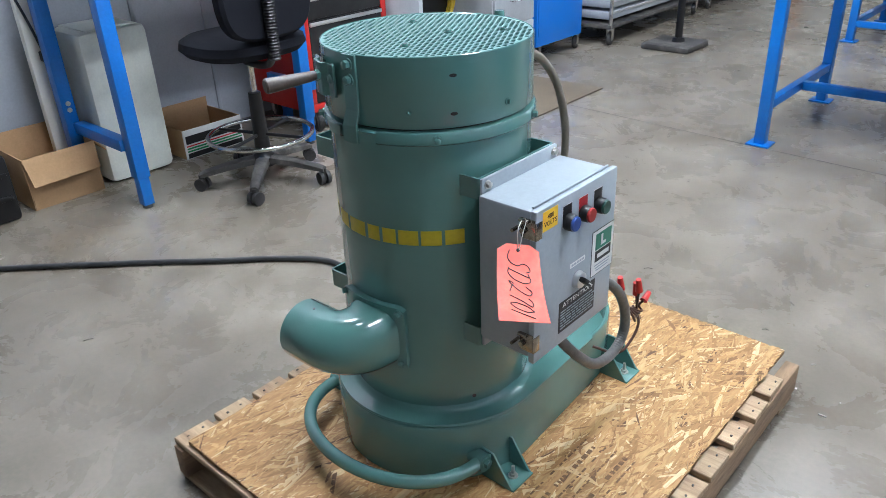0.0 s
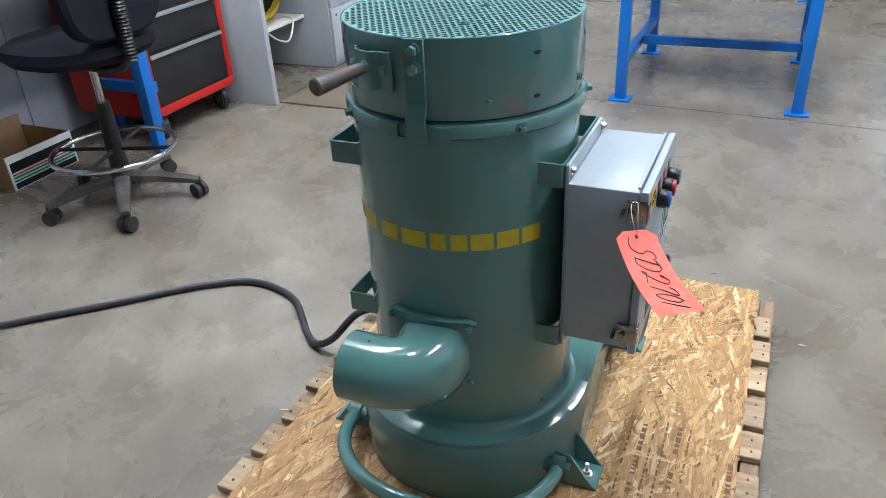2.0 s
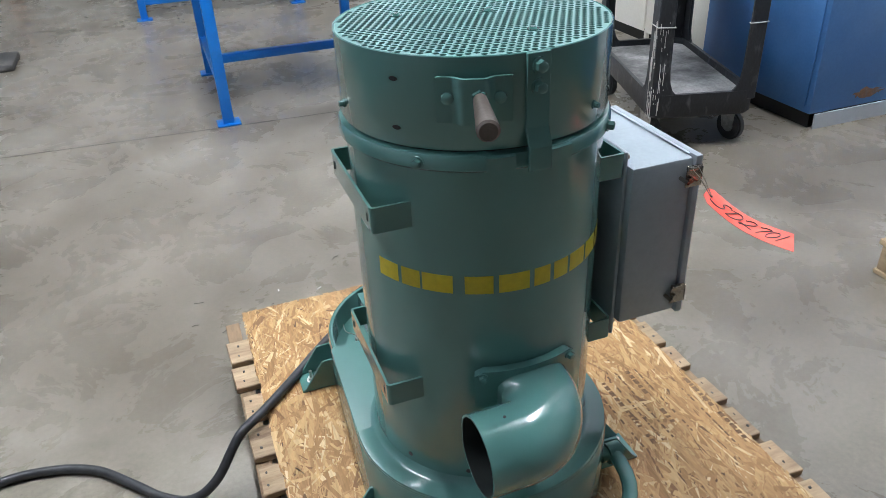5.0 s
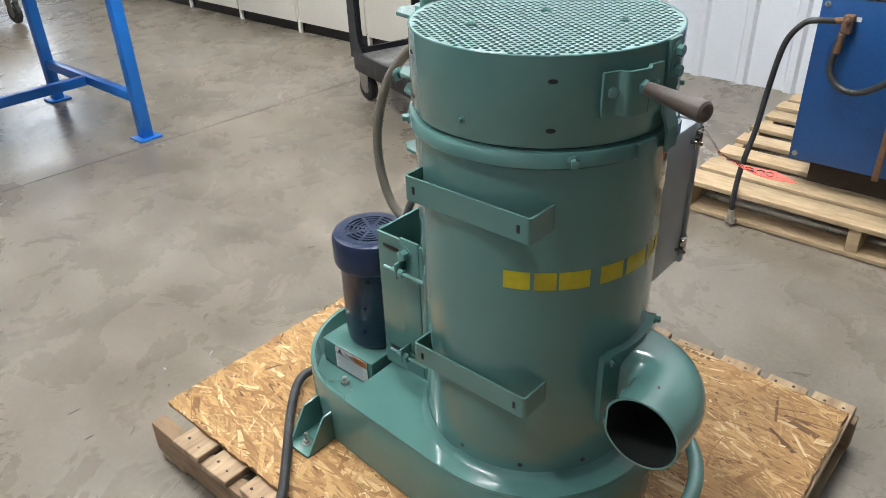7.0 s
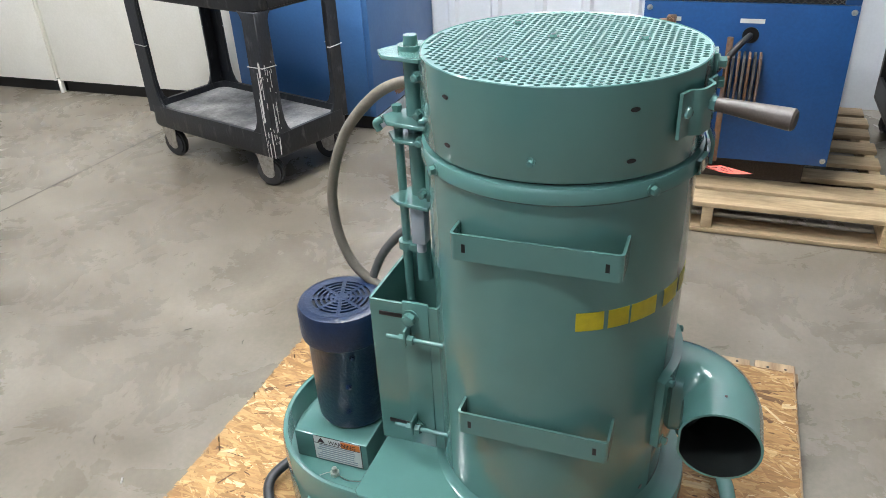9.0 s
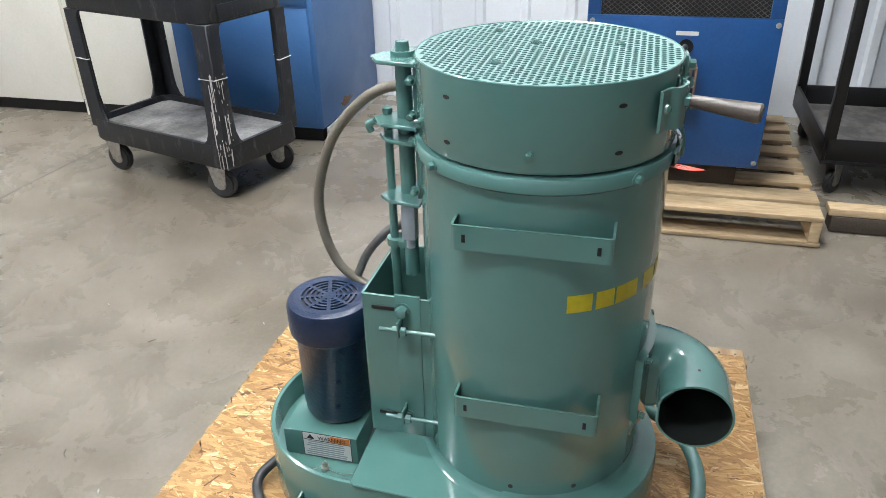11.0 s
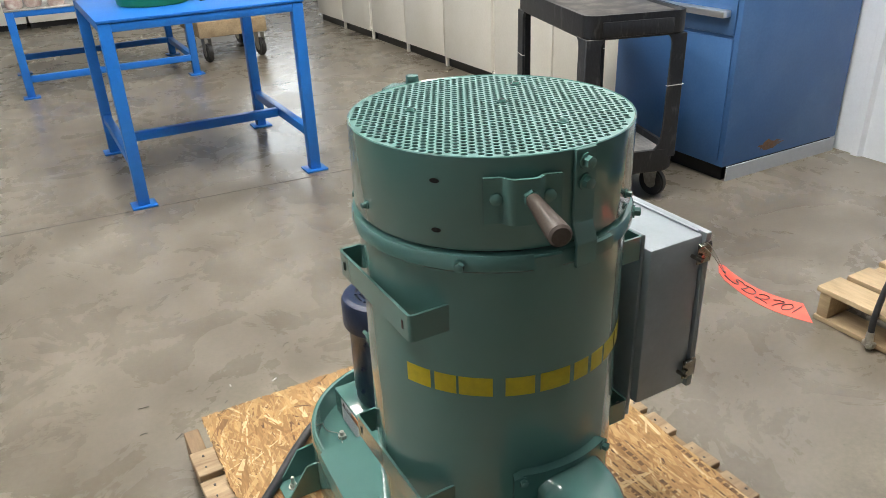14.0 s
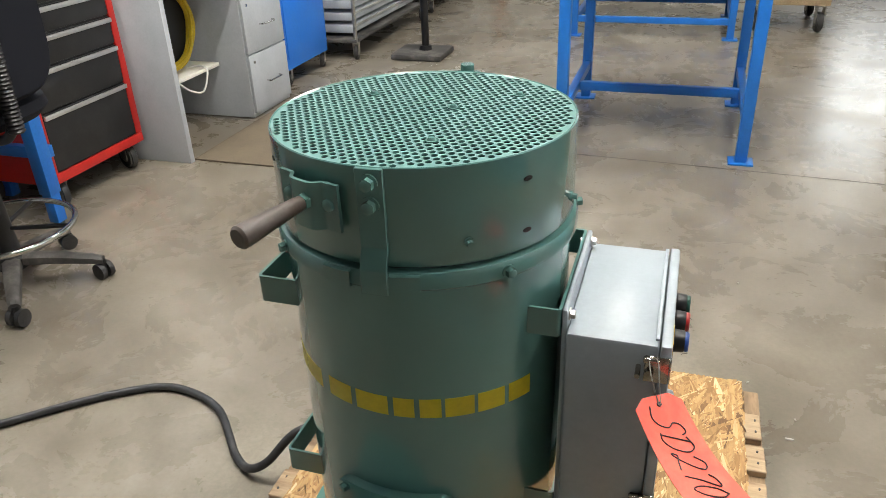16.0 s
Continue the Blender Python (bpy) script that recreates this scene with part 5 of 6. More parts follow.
for sx in (-1, 1):
    for sy in (-1, 1):
        bm = M()
        side = [(0.004, 0.21), (0.16, 0.21), (0.13, 0.24), (0.106, 0.262), (0.091, 0.295), (0.085, 0.34), (0.08, 0.69), (0.088, 0.71), (0.105, 0.725), (0.004, 0.725)]
        prism(bm, [(sx * (HW - 0.002), sy * (HL - d), z) for d, z in side], (-sx * 0.012, 0, 0), 0.002)
        prism(bm, [(sx * (HW - d * 0.82), sy * (HL - 0.002), z) for d, z in side], (0, -sy * 0.012, 0), 0.002)
        post = cpart("post", bm, CART)
        bm = M()
        tube(bm, [(sx * (HW - 0.012), sy * (HL - 0.0865), 0.517), (sx * (HW + 0.0005), sy * (HL - 0.0855), 0.517), (sx * (HW + 0.0005), sy * (HL + 0.0005), 0.52), (sx * (HW - 0.07), sy * (HL + 0.0005), 0.517), (sx * (HW - 0.071), sy * (HL - 0.012), 0.517)], 0.002, 6)
        bm.transform(rot)
        part("cord_tie", bm, TAPE, post, "white string tied round the post")
        p = rot @ Vector((sx * (HW - 0.042), sy * (HL - 0.098), 0))
        caster(cart, p.x, p.y, 0.0635, 0.145, 0.02 + 0.1 * sx - 0.08 * sy, 0.036)
bm = M()
box(bm, (-0.15, -HL - 0.006, 0.73), (0.15, -HL + 0.004, 0.79), 0.004)
cpart("handle_panel", bm, CART)
# dribbles of white paint on the near posts
rnd = random.Random(9)
for side in range(2):
    bm = M()
    for _ in range(26):
        z, ln, w = rnd.uniform(0.2, 0.55), rnd.choice((0.004, 0.01, 0.02, 0.05, 0.12)) * rnd.uniform(0.7, 1.3), rnd.uniform(0.0006, 0.0017)
        z0 = max(0.15, z - ln)
        if side:
            y = -HL + rnd.uniform(0.006, 0.05)
            box(bm, (-HW - 0.0006, y, z0), (-HW + 0.003, y + w, z))
        else:
            x = -HW + rnd.uniform(0.006, 0.05)
            box(bm, (x, -HL - 0.0006, z0), (x + w, -HL + 0.003, z))
    tagged(cpart("paint_dribble", bm, TAPE, "white paint dribbles on the post"), kind="stuff")

# ---- cream panels along the east wall ----
yy = [2.2, 2.86, 3.52, 4.19, 4.85, 5.52, 6.18, 6.85]
for k, (a, b) in enumerate(zip(yy, yy[1:])):
    t = thing("storage_cabinet", (2.6, (a + b) / 2, 0), "tall cream metal storage cabinet above a dark shaded gap", "cabinet", "cream cabinets")
    x = 2.28 + 0.006 * math.sin(k * 2.1)
    bm = M()
    box(bm, (x, a + 0.004, 0.085), (2.9, b - 0.004, 1.7), 0.006)
    part("body", bm, CREAM, t)
    # black block in place of the shaded gap below the cabinet
    bm = M()
    box(bm, (x + 0.03, a + 0.01, 0.0), (2.88, b - 0.01, 0.0848))
    part("plinth", bm, BLACK, t, "black fill for the shaded gap under the cabinet")
    bm = M()
    box(bm, (x - 0.012, a + 0.012, 0.075), (x - 0.001, b - 0.012, 1.69), 0.004)
    part("door", bm, CREAM, t)
    bm = M()
    box(bm, (x - 0.004, a - 0.012, 0.0), (x + 0.02, a + 0.01, 0.084), 0.002)
    part("foot", bm, CREAM, t)
for k, (a, b) in enumerate(((-2.7, -1.95), (-1.93, -1.18), (-1.14, -0.39), (-0.37, 0.38), (0.4, 1.15))):
    t = thing("storage_cabinet", ((a + b) / 2, 8.6, 0), "tall cream metal storage cabinet at the far wall", "cabinet", "cream cabinets")
    bm = M()
    box(bm, (a, 8.4, 0.06), (b, 8.88, 1.7), 0.006)
    part("body", bm, CREAM, t)
    # same black fill for the shaded gap at the far cabinets
    bm = M()
    box(bm, (a + 0.01, 8.43, 0), (b - 0.01, 8.86, 0.06))
    part("plinth", bm, BLACK, t, "black fill for the shaded gap under the cabinet")

# ---- blue drawer cabinet ----
bc = thing("drawer_cabinet", (2.55, 1.75, 0), "tall scuffed blue steel drawer cabinet with a rust stain", "cabinet")
bm = M()
box(bm, (2.12, 1.37, 0.07), (2.93, 2.12, 1.35), 0.006)
part("body", bm, BLUE_CAB, bc)
bm = M()
box(bm, (2.145, 1.39, 0.0), (2.92, 2.1, 0.07))
part("plinth", bm, BLACK, bc, "black recessed plinth")
bm = M()
box(bm, (2.15, 1.362, 0.0), (2.92, 1.3695, 0.068))
part("skirting", bm, GREY_DESK, bc, "scuffed grey side skirting")
for z0, z1 in ((0.1, 0.645), (0.66, 1.0), (1.015, 1.32)):
    bm = M()
    box(bm, (2.11, 1.395, z0), (2.1185, 2.1, z1), 0.003)
    d = part("drawer", bm, BLUE_CAB, bc)
    bm = M()
    box(bm, (2.06, 1.42, z0 + 0.075), (2.1098, 2.07, z0 + 0.105), 0.006)
    if z0 > 0.2:
        part("drawer_pull", bm, ALU, d, "aluminium drawer pull")
    else:
        bm.free()
bm = M()
outl = []
rnd = random.Random(2)
for k in range(26):
    a = 2 * math.pi * k / 26
    outl.append((2.43 + (0.085 + rnd.uniform(-0.03, 0.025)) * math.cos(a), 1.3697, 0.125 + (0.018 + rnd.uniform(-0.01, 0.01)) * math.sin(a)))
prism(bm, outl, (0, -0.0006, 0))
part("rust_patch", bm, RUST, bc, "brown rust patch")

# ---- blue welding set on its own pallet ----
skid = thing("pallet", (2.0, -0.2, 0), "pale softwood pallet under the blue welding machine", "pallet")
for y in (0.36, -0.2, -0.765):
    bm = M()
    box(bm, (1.46, y - 0.019, 0.018), (2.6, y + 0.019, 0.1), 0.003)
    part("stringer", bm, WOOD_LIGHT, skid)
for x0, x1 in ((1.455, 1.565), (1.59, 1.7), (1.76, 1.85), (1.92, 2.01), (2.08, 2.17), (2.24, 2.33), (2.38, 2.47), (2.5, 2.6)):
    bm = M()
    box(bm, (x0, -0.79 + random.uniform(-0.008, 0.008), 0.1), (x1, 0.385 + random.uniform(-0.01, 0.01), 0.118), 0.003)
    part("deck_board", bm, WOOD_LIGHT, skid)
for x0, x1 in ((1.455, 1.56), (1.98, 2.07), (2.5, 2.6)):
    bm = M()
    box(bm, (x0, -0.79, 0.002), (x1, 0.385, 0.018), 0.003)
    part("bottom_board", bm, WOOD_LIGHT, skid)
wm = thing("welding_machine", (2.0, -0.23, 0.118), "scuffed blue welding machine with expanded-metal grille and cables", "machine")
WXF = 1.62
bm = M()
box(bm, (WXF + 0.012, -0.555, 0.215), (2.42, 0.092, 0.955), 0.01)
part("body", bm, BLUE_DARK, wm)
bm = M()
box(bm, (WXF, -0.56, 0.22), (WXF + 0.011, 0.09, 0.755), 0.002)
part("front_panel", bm, BLUE_DARK, wm)
# dusty brown frame; its colour also holds the shade under the machine
bm = M()
box(bm, (WXF + 0.075, -0.5, 0.118), (2.36, 0.035, 0.215), 0.004)
part("underframe", bm, BRUSH, wm, "dusty brown underframe, darkened for the shade under the machine")
for lo, hi in (((-0.56, 0.756), (-0.515, 0.95)), ((0.045, 0.756), (0.09, 0.95)), ((-0.515, 0.885), (0.045, 0.95))):
    bm = M()
    box(bm, (WXF, lo[0], lo[1]), (WXF + 0.0115, hi[0], hi[1]), 0.002)
    part("front_frame", bm, BLUE_DARK, wm)
# black sheet behind the mesh, colour standing for shade in the hollow
bm = M()
box(bm, (WXF + 0.009, -0.513, 0.757), (WXF + 0.0118, 0.043, 0.884))
gr = part("grille_opening", bm, BLACK, wm, "black sheet standing for the shaded opening behind the grille")
bm = M()
dy, dz = 0.021, 0.0085
for j in range(16):
    for i in range(28):
        y = -0.515 + (i + (j % 2) * 0.5) * dy
        z = 0.757 + j * dz * 0.98
        for sy in (-1, 1):
            p, q = (WXF + 0.004, y, z), (WXF + 0.004, y + sy * dy / 2, z + dz)
            if -0.516 < q[1] < 0.046 and -0.516 < y < 0.046 and q[2] < 0.888:
                rod(bm, p, q, 0.0012, seg=4, cap=False)
tagged(part("grille_mesh", bm, DUSTY, wm, "diamond expanded-metal mesh"), kind="stuff")
for y, z in ((0.072, 0.735), (-0.545, 0.735), (0.072, 0.24), (-0.545, 0.24)):
    bm = M()
    hexnut(bm, (WXF, y, z), (WXF - 0.009, y, z), 0.007)
    part("bolt", bm, STEEL, wm)
bm = M()
box(bm, (1.66, -0.5, 0.955), (2.3, 0.0, 0.962), 0.002)
part("top_plate", bm, GREY_DESK, wm, "pale scuffed top")
bm = M()
rod(bm, (WXF - 0.003, -0.255, 0.655), (WXF + 0.004, -0.255, 0.655), 0.026, seg=24)
part("cable_port", bm, BLACK, wm)
for y, z, ly in ((-0.01, 0.7, 0.045), (-0.255, 0.7, 0.075)):
    bm = M()
    box(bm, (WXF - 0.0015, y - ly / 2, z - 0.007), (WXF - 0.0003, y + ly / 2, z + 0.007))
    part("small_label", bm, WHITE_LABEL, wm, "small white strip label")
bm = M()
tube(bm, curve_points([(WXF - 0.004, -0.255, 0.655), (WXF - 0.06, -0.22, 0.63), (WXF - 0.075, -0.16, 0.55), (WXF - 0.06, -0.09, 0.5), (WXF - 0.05, -0.03, 0.5), (WXF - 0.04, 0.012, 0.54), (WXF - 0.03, 0.015, 0.6), (WXF - 0.03, 0.008, 0.65)], 8), 0.0105, 10)
part("lead", bm, CORD, wm, "black welding lead")
bm = M()
rod(bm, (WXF - 0.03, 0.01, 0.6), (WXF - 0.03, 0.004, 0.665), 0.013, 0.011, seg=10)
box(bm, (WXF - 0.038, -0.018, 0.66), (WXF - 0.002, 0.012, 0.715), 0.004)
rod(bm, (WXF - 0.025, -0.01, 0.7), (WXF - 0.03, 0.035, 0.694), 0.0105, seg=10)
hexnut(bm, (WXF - 0.036, -0.004, 0.703), (WXF - 0.05, -0.004, 0.703), 0.009)
hexnut(bm, (WXF - 0.036, 0.004, 0.655), (WXF - 0.048, 0.004, 0.655), 0.007)
part("terminal", bm, RUST, wm, "rusty cable terminal")
bm = M()
tube(bm, curve_points([(1.59, 0.03, 0.693), (1.572, 0.075, 0.694), (1.562, 0.115, 0.68), (1.552, 0.155, 0.615), (1.535, 0.172, 0.48), (1.51, 0.179, 0.34), (1.475, 0.192, 0.21), (1.443, 0.189, 0.11), (1.438, 0.186, 0.055)], 8), 0.0095, 10)
part("lead", bm, CORD, wm, "black welding lead")
bm = M()
box(bm, (1.428, 0.166, 0.012), (1.448, 0.202, 0.03), 0.003)
rod(bm, (1.438, 0.186, 0.028), (1.438, 0.186, 0.062), 0.0125, 0.0105, seg=12)
hexnut(bm, (1.428, 0.176, 0.021), (1.418, 0.176, 0.021), 0.008)
part("lead_clamp", bm, STEEL, wm, "dull steel clamp at the lead's end")
for k in range(7):
    bm = M()
    box(bm, (WXF - 0.1, -0.2 - k * 0.0165, 0.46 + (k % 2) * 0.004), (WXF - 0.012, -0.192 - k * 0.0165, 0.605), 0.002)
    part("cooling_fin", bm, DUSTY if k % 2 else RUST, wm, "dusty flat metal fin")
bm = M()
box(bm, (WXF - 0.06, -0.205, 0.23), (WXF - 0.05, -0.185, 0.66), 0.002)
part("hanger_bar", bm, RUST, wm, "rusty hanging bar")
bm = M()
tube(bm, curve_points([(1.9, -0.45, 0.975), (1.95, -0.3, 0.985), (2.1, -0.2, 0.98), (2.2, -0.35, 0.98), (2.05, -0.45, 0.985), (1.92, -0.35, 0.975)], 8), 0.012, 10)
part("lead", bm, CORD, wm, "black lead coiled on top")
# ---- black steel shelf cart by the east wall ----
sc = thing("shelf_cart", (2.3, -1.25, 0), "black steel shelf cart on casters", "cart")
bm = M()
for lo, hi in (((1.93, -1.7, 0.14), (2.7, -0.84, 0.155)), ((1.93, -0.852, 0.155), (2.7, -0.84, 0.245)), ((1.93, -1.7, 0.155), (1.942, -0.852, 0.245)), ((2.688, -1.7, 0.155), (2.7, -0.852, 0.245)), ((1.942, -1.7, 0.155), (2.688, -1.688, 0.245))):
    box(bm, lo, hi, 0.002)
part("tray", bm, BLACK, sc, "black steel tray")
bm = M()
box(bm, (1.944, -1.686, 0.156), (2.686, -0.854, 0.158))
part("tray_floor", bm, DUSTY, sc)
for x in (1.95, 2.68):
    for y in (-0.86, -1.68):
        bm = M()
        box(bm, (x - 0.02, y - 0.02, 0.2), (x + 0.02, y + 0.02, 1.2), 0.003)
        part("post", bm, BLACK, sc)
        caster(sc, x + (0.03 if x < 2 else -0.03), y - (0.05 if y > -1 else -0.05), 0.05, 0.14, 0.9)
bm = M()
box(bm, (1.93, -1.7, 1.2), (2.7, -0.84, 1.24), 0.003)
part("upper_tray", bm, BLACK, sc)
broom = thing("push_broom", (1.8, -1.3, 0), "wooden push broom head with dark bristles on the floor", "broom")
bm = M()
box(bm, (1.6, -1.75, 0.065), (1.67, -0.83, 0.095), 0.006)
part("head", bm, WOOD_LIGHT, broom)
bm = M()
box(bm, (1.595, -1.74, 0.0), (1.675, -0.84, 0.066), 0.012)
part("bristles", bm, BRUSH, broom, "dark stiff bristles")

# ---- west side: work bench and what stands at it ----
bench = thing("work_bench", (-2.3, 0.95, 0), "blue steel work bench with telescopic legs", "bench")
for x, y in ((-2.035, 0.345), (-2.52, 0.3), (-2.1, 1.32), (-2.52, 1.5)):
    bm = M()
    box(bm, (x - 0.03, y - 0.03, 0.14), (x + 0.03, y + 0.03, 0.98), 0.004)
    leg = part("leg", bm, BLUE, bench)
    bm = M()
    box(bm, (x - 0.024, y - 0.024, 0.015), (x + 0.024, y + 0.024, 0.141), 0.003)
    part("leg_foot", bm, BLUE, leg)
    bm = M()
    rod(bm, (x, y, 0.0), (x, y, 0.016), 0.022, seg=16)
    part("glide", bm, DUSTY, leg)
for y, x0, x1 in ((0.325, -2.49, -2.065), (1.4, -2.49, -2.13)):
    bm = M()
    box(bm, (x0, y - 0.025, 0.26), (x1, y + 0.025, 0.31), 0.003)
    part("rail", bm, BLUE, bench)
for z in (0.37, 0.34):
    bm = M()
    rod(bm, (-2.49, 0.3, z + 0.03), (-2.484, 0.3, z + 0.03), 0.011, seg=12)
    part("rail_bolt", bm, STEEL, bench)
bm = M()
box(bm, (-2.7, 0.25, 0.98), (-1.98, 1.6, 1.02), 0.004)
part("bench_top", bm, GREY_DESK, bench, "grey laminate top")
bm = M()
box(bm, (-2.64, 0.235, 0.0), (-2.6, 0.345, 0.98), 0.003)
solid("white_post", bm, CREAM, "white painted upright post behind the bench", "post")
bm = M()
tube(bm, curve_points([(-2.62, 0.2, 0.98), (-2.6, 0.24, 0.86), (-2.58, 0.27, 0.72), (-2.58, 0.29, 0.62)]), 0.006, 8)
box(bm, (-2.6, 0.275, 0.58), (-2.565, 0.305, 0.625), 0.006)
solid("hanging_plug", bm, CORD, "black hanging cord with a plug", "cord")

tank = thing("plastic_tank", (-2.55, 0.53, 0), "tall milky plastic container with rounded edges", "container")
bm = M()
box(bm, (-2.7, 0.375, 0.002), (-2.4, 0.705, 0.7), 0.035)
part("body", bm, TANK, tank)
bm = M()
box(bm, (-2.68, 0.42, 0.698), (-2.42, 0.66, 0.706), 0.004)
part("lid", bm, TANK, tank)

carton = thing("cardboard_box", (-2.56, 0.17, 0), "open brown cardboard box with one flap hanging out", "box")
B0, B1, BT0 = (-2.72, 0.01), (-2.4, 0.33), 0.235
for lo, hi in (((B0[0], B0[1], 0.004), (B1[0], B0[1] + 0.004, BT0)), ((B0[0], B1[1] - 0.004, 0.004), (B1[0], B1[1], BT0)), ((B0[0], B0[1] + 0.0045, 0.004), (B0[0] + 0.004, B1[1] - 0.0045, BT0 + 0.05)), ((B1[0] - 0.004, B0[1] + 0.0045, 0.004), (B1[0], B1[1] - 0.0045, BT0))):
    bm = M()
    box(bm, lo, hi, 0.001)
    part("side", bm, CARD, carton)
bm = M()
box(bm, (B0[0], B0[1], 0.0), (B1[0], B1[1], 0.0035))
part("bottom", bm, CARD, carton)
bm = M()
prism(bm, [(B1[0] + 0.003, B0[1], BT0), (B1[0] + 0.003, B1[1], BT0 + 0.002), (B1[0] + 0.035, B1[1] - 0.01, BT0 - 0.115), (B1[0] + 0.038, B0[1] + 0.01, BT0 - 0.12)], (0.004, 0, 0.001))
part("flap", bm, CARD, carton, "bent cardboard flap")
bm = M()
prism(bm, [(B0[0], B1[1] + 0.001, BT0), (B1[0], B1[1] + 0.001, BT0), (B1[0] - 0.02, B1[1] + 0.075, BT0 - 0.09), (B0[0] + 0.02, B1[1] + 0.075, BT0 - 0.09)], (0, 0.004, 0.001))
part("flap", bm, CARD, carton)
case = thing("tool_case", (-2.5, -0.1, 0), "black plastic tool case standing on the floor", "case")
bm = M()
box(bm, (-2.7, -0.32, 0.002), (-2.355, -0.055, 0.29), 0.02)
part("body", bm, BLACK, case)
for z in (0.1, 0.2):
    bm = M()
    box(bm, (-2.354, -0.3, z), (-2.346, -0.075, z + 0.02), 0.003)
    part("rib", bm, BLACK, case)
tray = thing("printed_carton", (-2.6, 0.98, 0), "flat open carton with black, green and red stripes", "box")
for lo, hi in (((-2.42, 0.775, 0.0), (-2.414, 1.12, 0.15)), ((-2.73, 0.775, 0.0), (-2.724, 1.12, 0.2)), ((-2.72, 0.775, 0.0), (-2.424, 0.781, 0.15)), ((-2.72, 1.114, 0.0), (-2.424, 1.12, 0.15))):
    bm = M()
    box(bm, lo, hi)
    part("side", bm, WHITE_LABEL if lo[0] > -2.5 else CARD, tray)
bm = M()
box(bm, (-2.72, 0.78, 0.0), (-2.424, 1.115, 0.005))
part("bottom", bm, CARD, tray)
for z0, z1, m in ((0.005, 0.03, BLACK), (0.036, 0.044, GREEN_PAIL), (0.05, 0.058, GREEN_PAIL), (0.064, 0.07, RED), (0.078, 0.12, BLACK)):
    bm = M()
    box(bm, (-2.4138, 0.785, z0), (-2.4125, 1.11, z1))
    part("stripe", bm, m, tray)

# swivel chair with foot ring, its back towards the room
chair = thing("swivel_chair", (-1.85, 0.86, 0), "black fabric drafting chair with dusty five-star base and chrome foot ring", "chair")
HCX, HCY = -1.86, 0.862
for k in range(5):
    a = radians(-46 + 72 * k)
    o, s = Vector((math.cos(a), math.sin(a), 0)), Vector((-math.sin(a), math.cos(a), 0))
    h = Vector((HCX, HCY, 0))
    bm = M()
    prs = [(0.03, 0.13, 0.095, 0.03), (0.15, 0.118, 0.085, 0.026), (0.27, 0.095, 0.068, 0.02), (0.3, 0.085, 0.065, 0.018)]
    rings = []
    for d, zt, zb, hw in prs:
        rings.append([bm.verts.new(h + o * d + s * w + Vector((0, 0, z))) for w, z in ((-hw, zb), (hw, zb), (hw, zt - 0.008), (hw * 0.5, zt), (-hw * 0.5, zt), (-hw, zt - 0.008))])
    for A, B in zip(rings, rings[1:]):
        for i in range(6):
            bm.faces.new((A[i], A[(i + 1) % 6], B[(i + 1) % 6], B[i]))
    bm.faces.new(rings[0][::-1])
    bm.faces.new(rings[-1])
    bmesh.ops.recalc_face_normals(bm, faces=bm.faces[:])
    arm = part("base_arm", bm, DUSTY, chair, "dusty grey base arm")
    e = h + o * 0.292
    for d in (-0.016, 0.016):
        bm = M()
        w = a + 0.9
        t = Vector((math.cos(w), math.sin(w), 0))
        rod(bm, e + t * (d - 0.009) + Vector((0, 0, 0.031)), e + t * (d + 0.009) + Vector((0, 0, 0.031)), 0.03, seg=20)
        part("caster", bm, RUBBER, arm)
    bm = M()
    rod(bm, e + Vector((0, 0, 0.02)), e + Vector((0, 0, 0.075)), 0.014, seg=12)
    part("caster_stem", bm, BLACK, arm)
bm = M()
lathe(bm, [(0, 0.07), (0.05, 0.08), (0.055, 0.12), (0.038, 0.14), (0.035, 0.2), (0.03, 0.36), (0.028, 0.42), (0, 0.42)], (HCX, HCY), 28)
part("column", bm, BLACK, chair, "black telescopic column cover")
bm = M()
rod(bm, (HCX, HCY, 0.42), (HCX, HCY, 0.56), 0.0145, seg=18)
part("gas_lift", bm, CHROME, chair, "chrome gas lift")
bm = M()
tube(bm, [(HCX + 0.235 * math.cos(2 * math.pi * k / 48), HCY + 0.235 * math.sin(2 * math.pi * k / 48), 0.228) for k in range(48)], 0.0105, 12, closed=True)
fr = part("foot_ring", bm, CHROME, chair, "chrome foot ring")
for k in range(4):
    a = radians(20 + 90 * k)
    bm = M()
    rod(bm, (HCX + 0.03 * math.cos(a), HCY + 0.03 * math.sin(a), 0.228), (HCX + 0.23 * math.cos(a), HCY + 0.23 * math.sin(a), 0.228), 0.008, seg=10)
    part("spoke", bm, BLACK, fr)
bm = M()
n, L = 40, []
for f, z in ((0.5, 0.585), (0.9, 0.6), (1.0, 0.628), (0.97, 0.66), (0.85, 0.678), (0.0, 0.672)):
    L.append([bm.verts.new((HCX - 0.03 + 0.245 * f * math.copysign(abs(math.cos(2 * math.pi * k / n)) ** 0.75, math.cos(2 * math.pi * k / n)), HCY + 0.255 * f * math.copysign(abs(math.sin(2 * math.pi * k / n)) ** 0.75, math.sin(2 * math.pi * k / n)), z)) for k in range(n)])
for A, B in zip(L, L[1:]):
    for k in range(n):
        bm.faces.new((A[k], A[(k + 1) % n], B[(k + 1) % n], B[k]))
bm.faces.new(L[0][::-1])
part("seat", bm, FABRIC, chair, "black fabric seat")
bm = M()
tube(bm, curve_points([(-1.86, 0.845, 0.56), (-1.72, 0.83, 0.565), (-1.635, 0.82, 0.6), (-1.615, 0.82, 0.7), (-1.605, 0.82, 0.9), (-1.6, 0.82, 1.0)], 10), 0.016, 12)
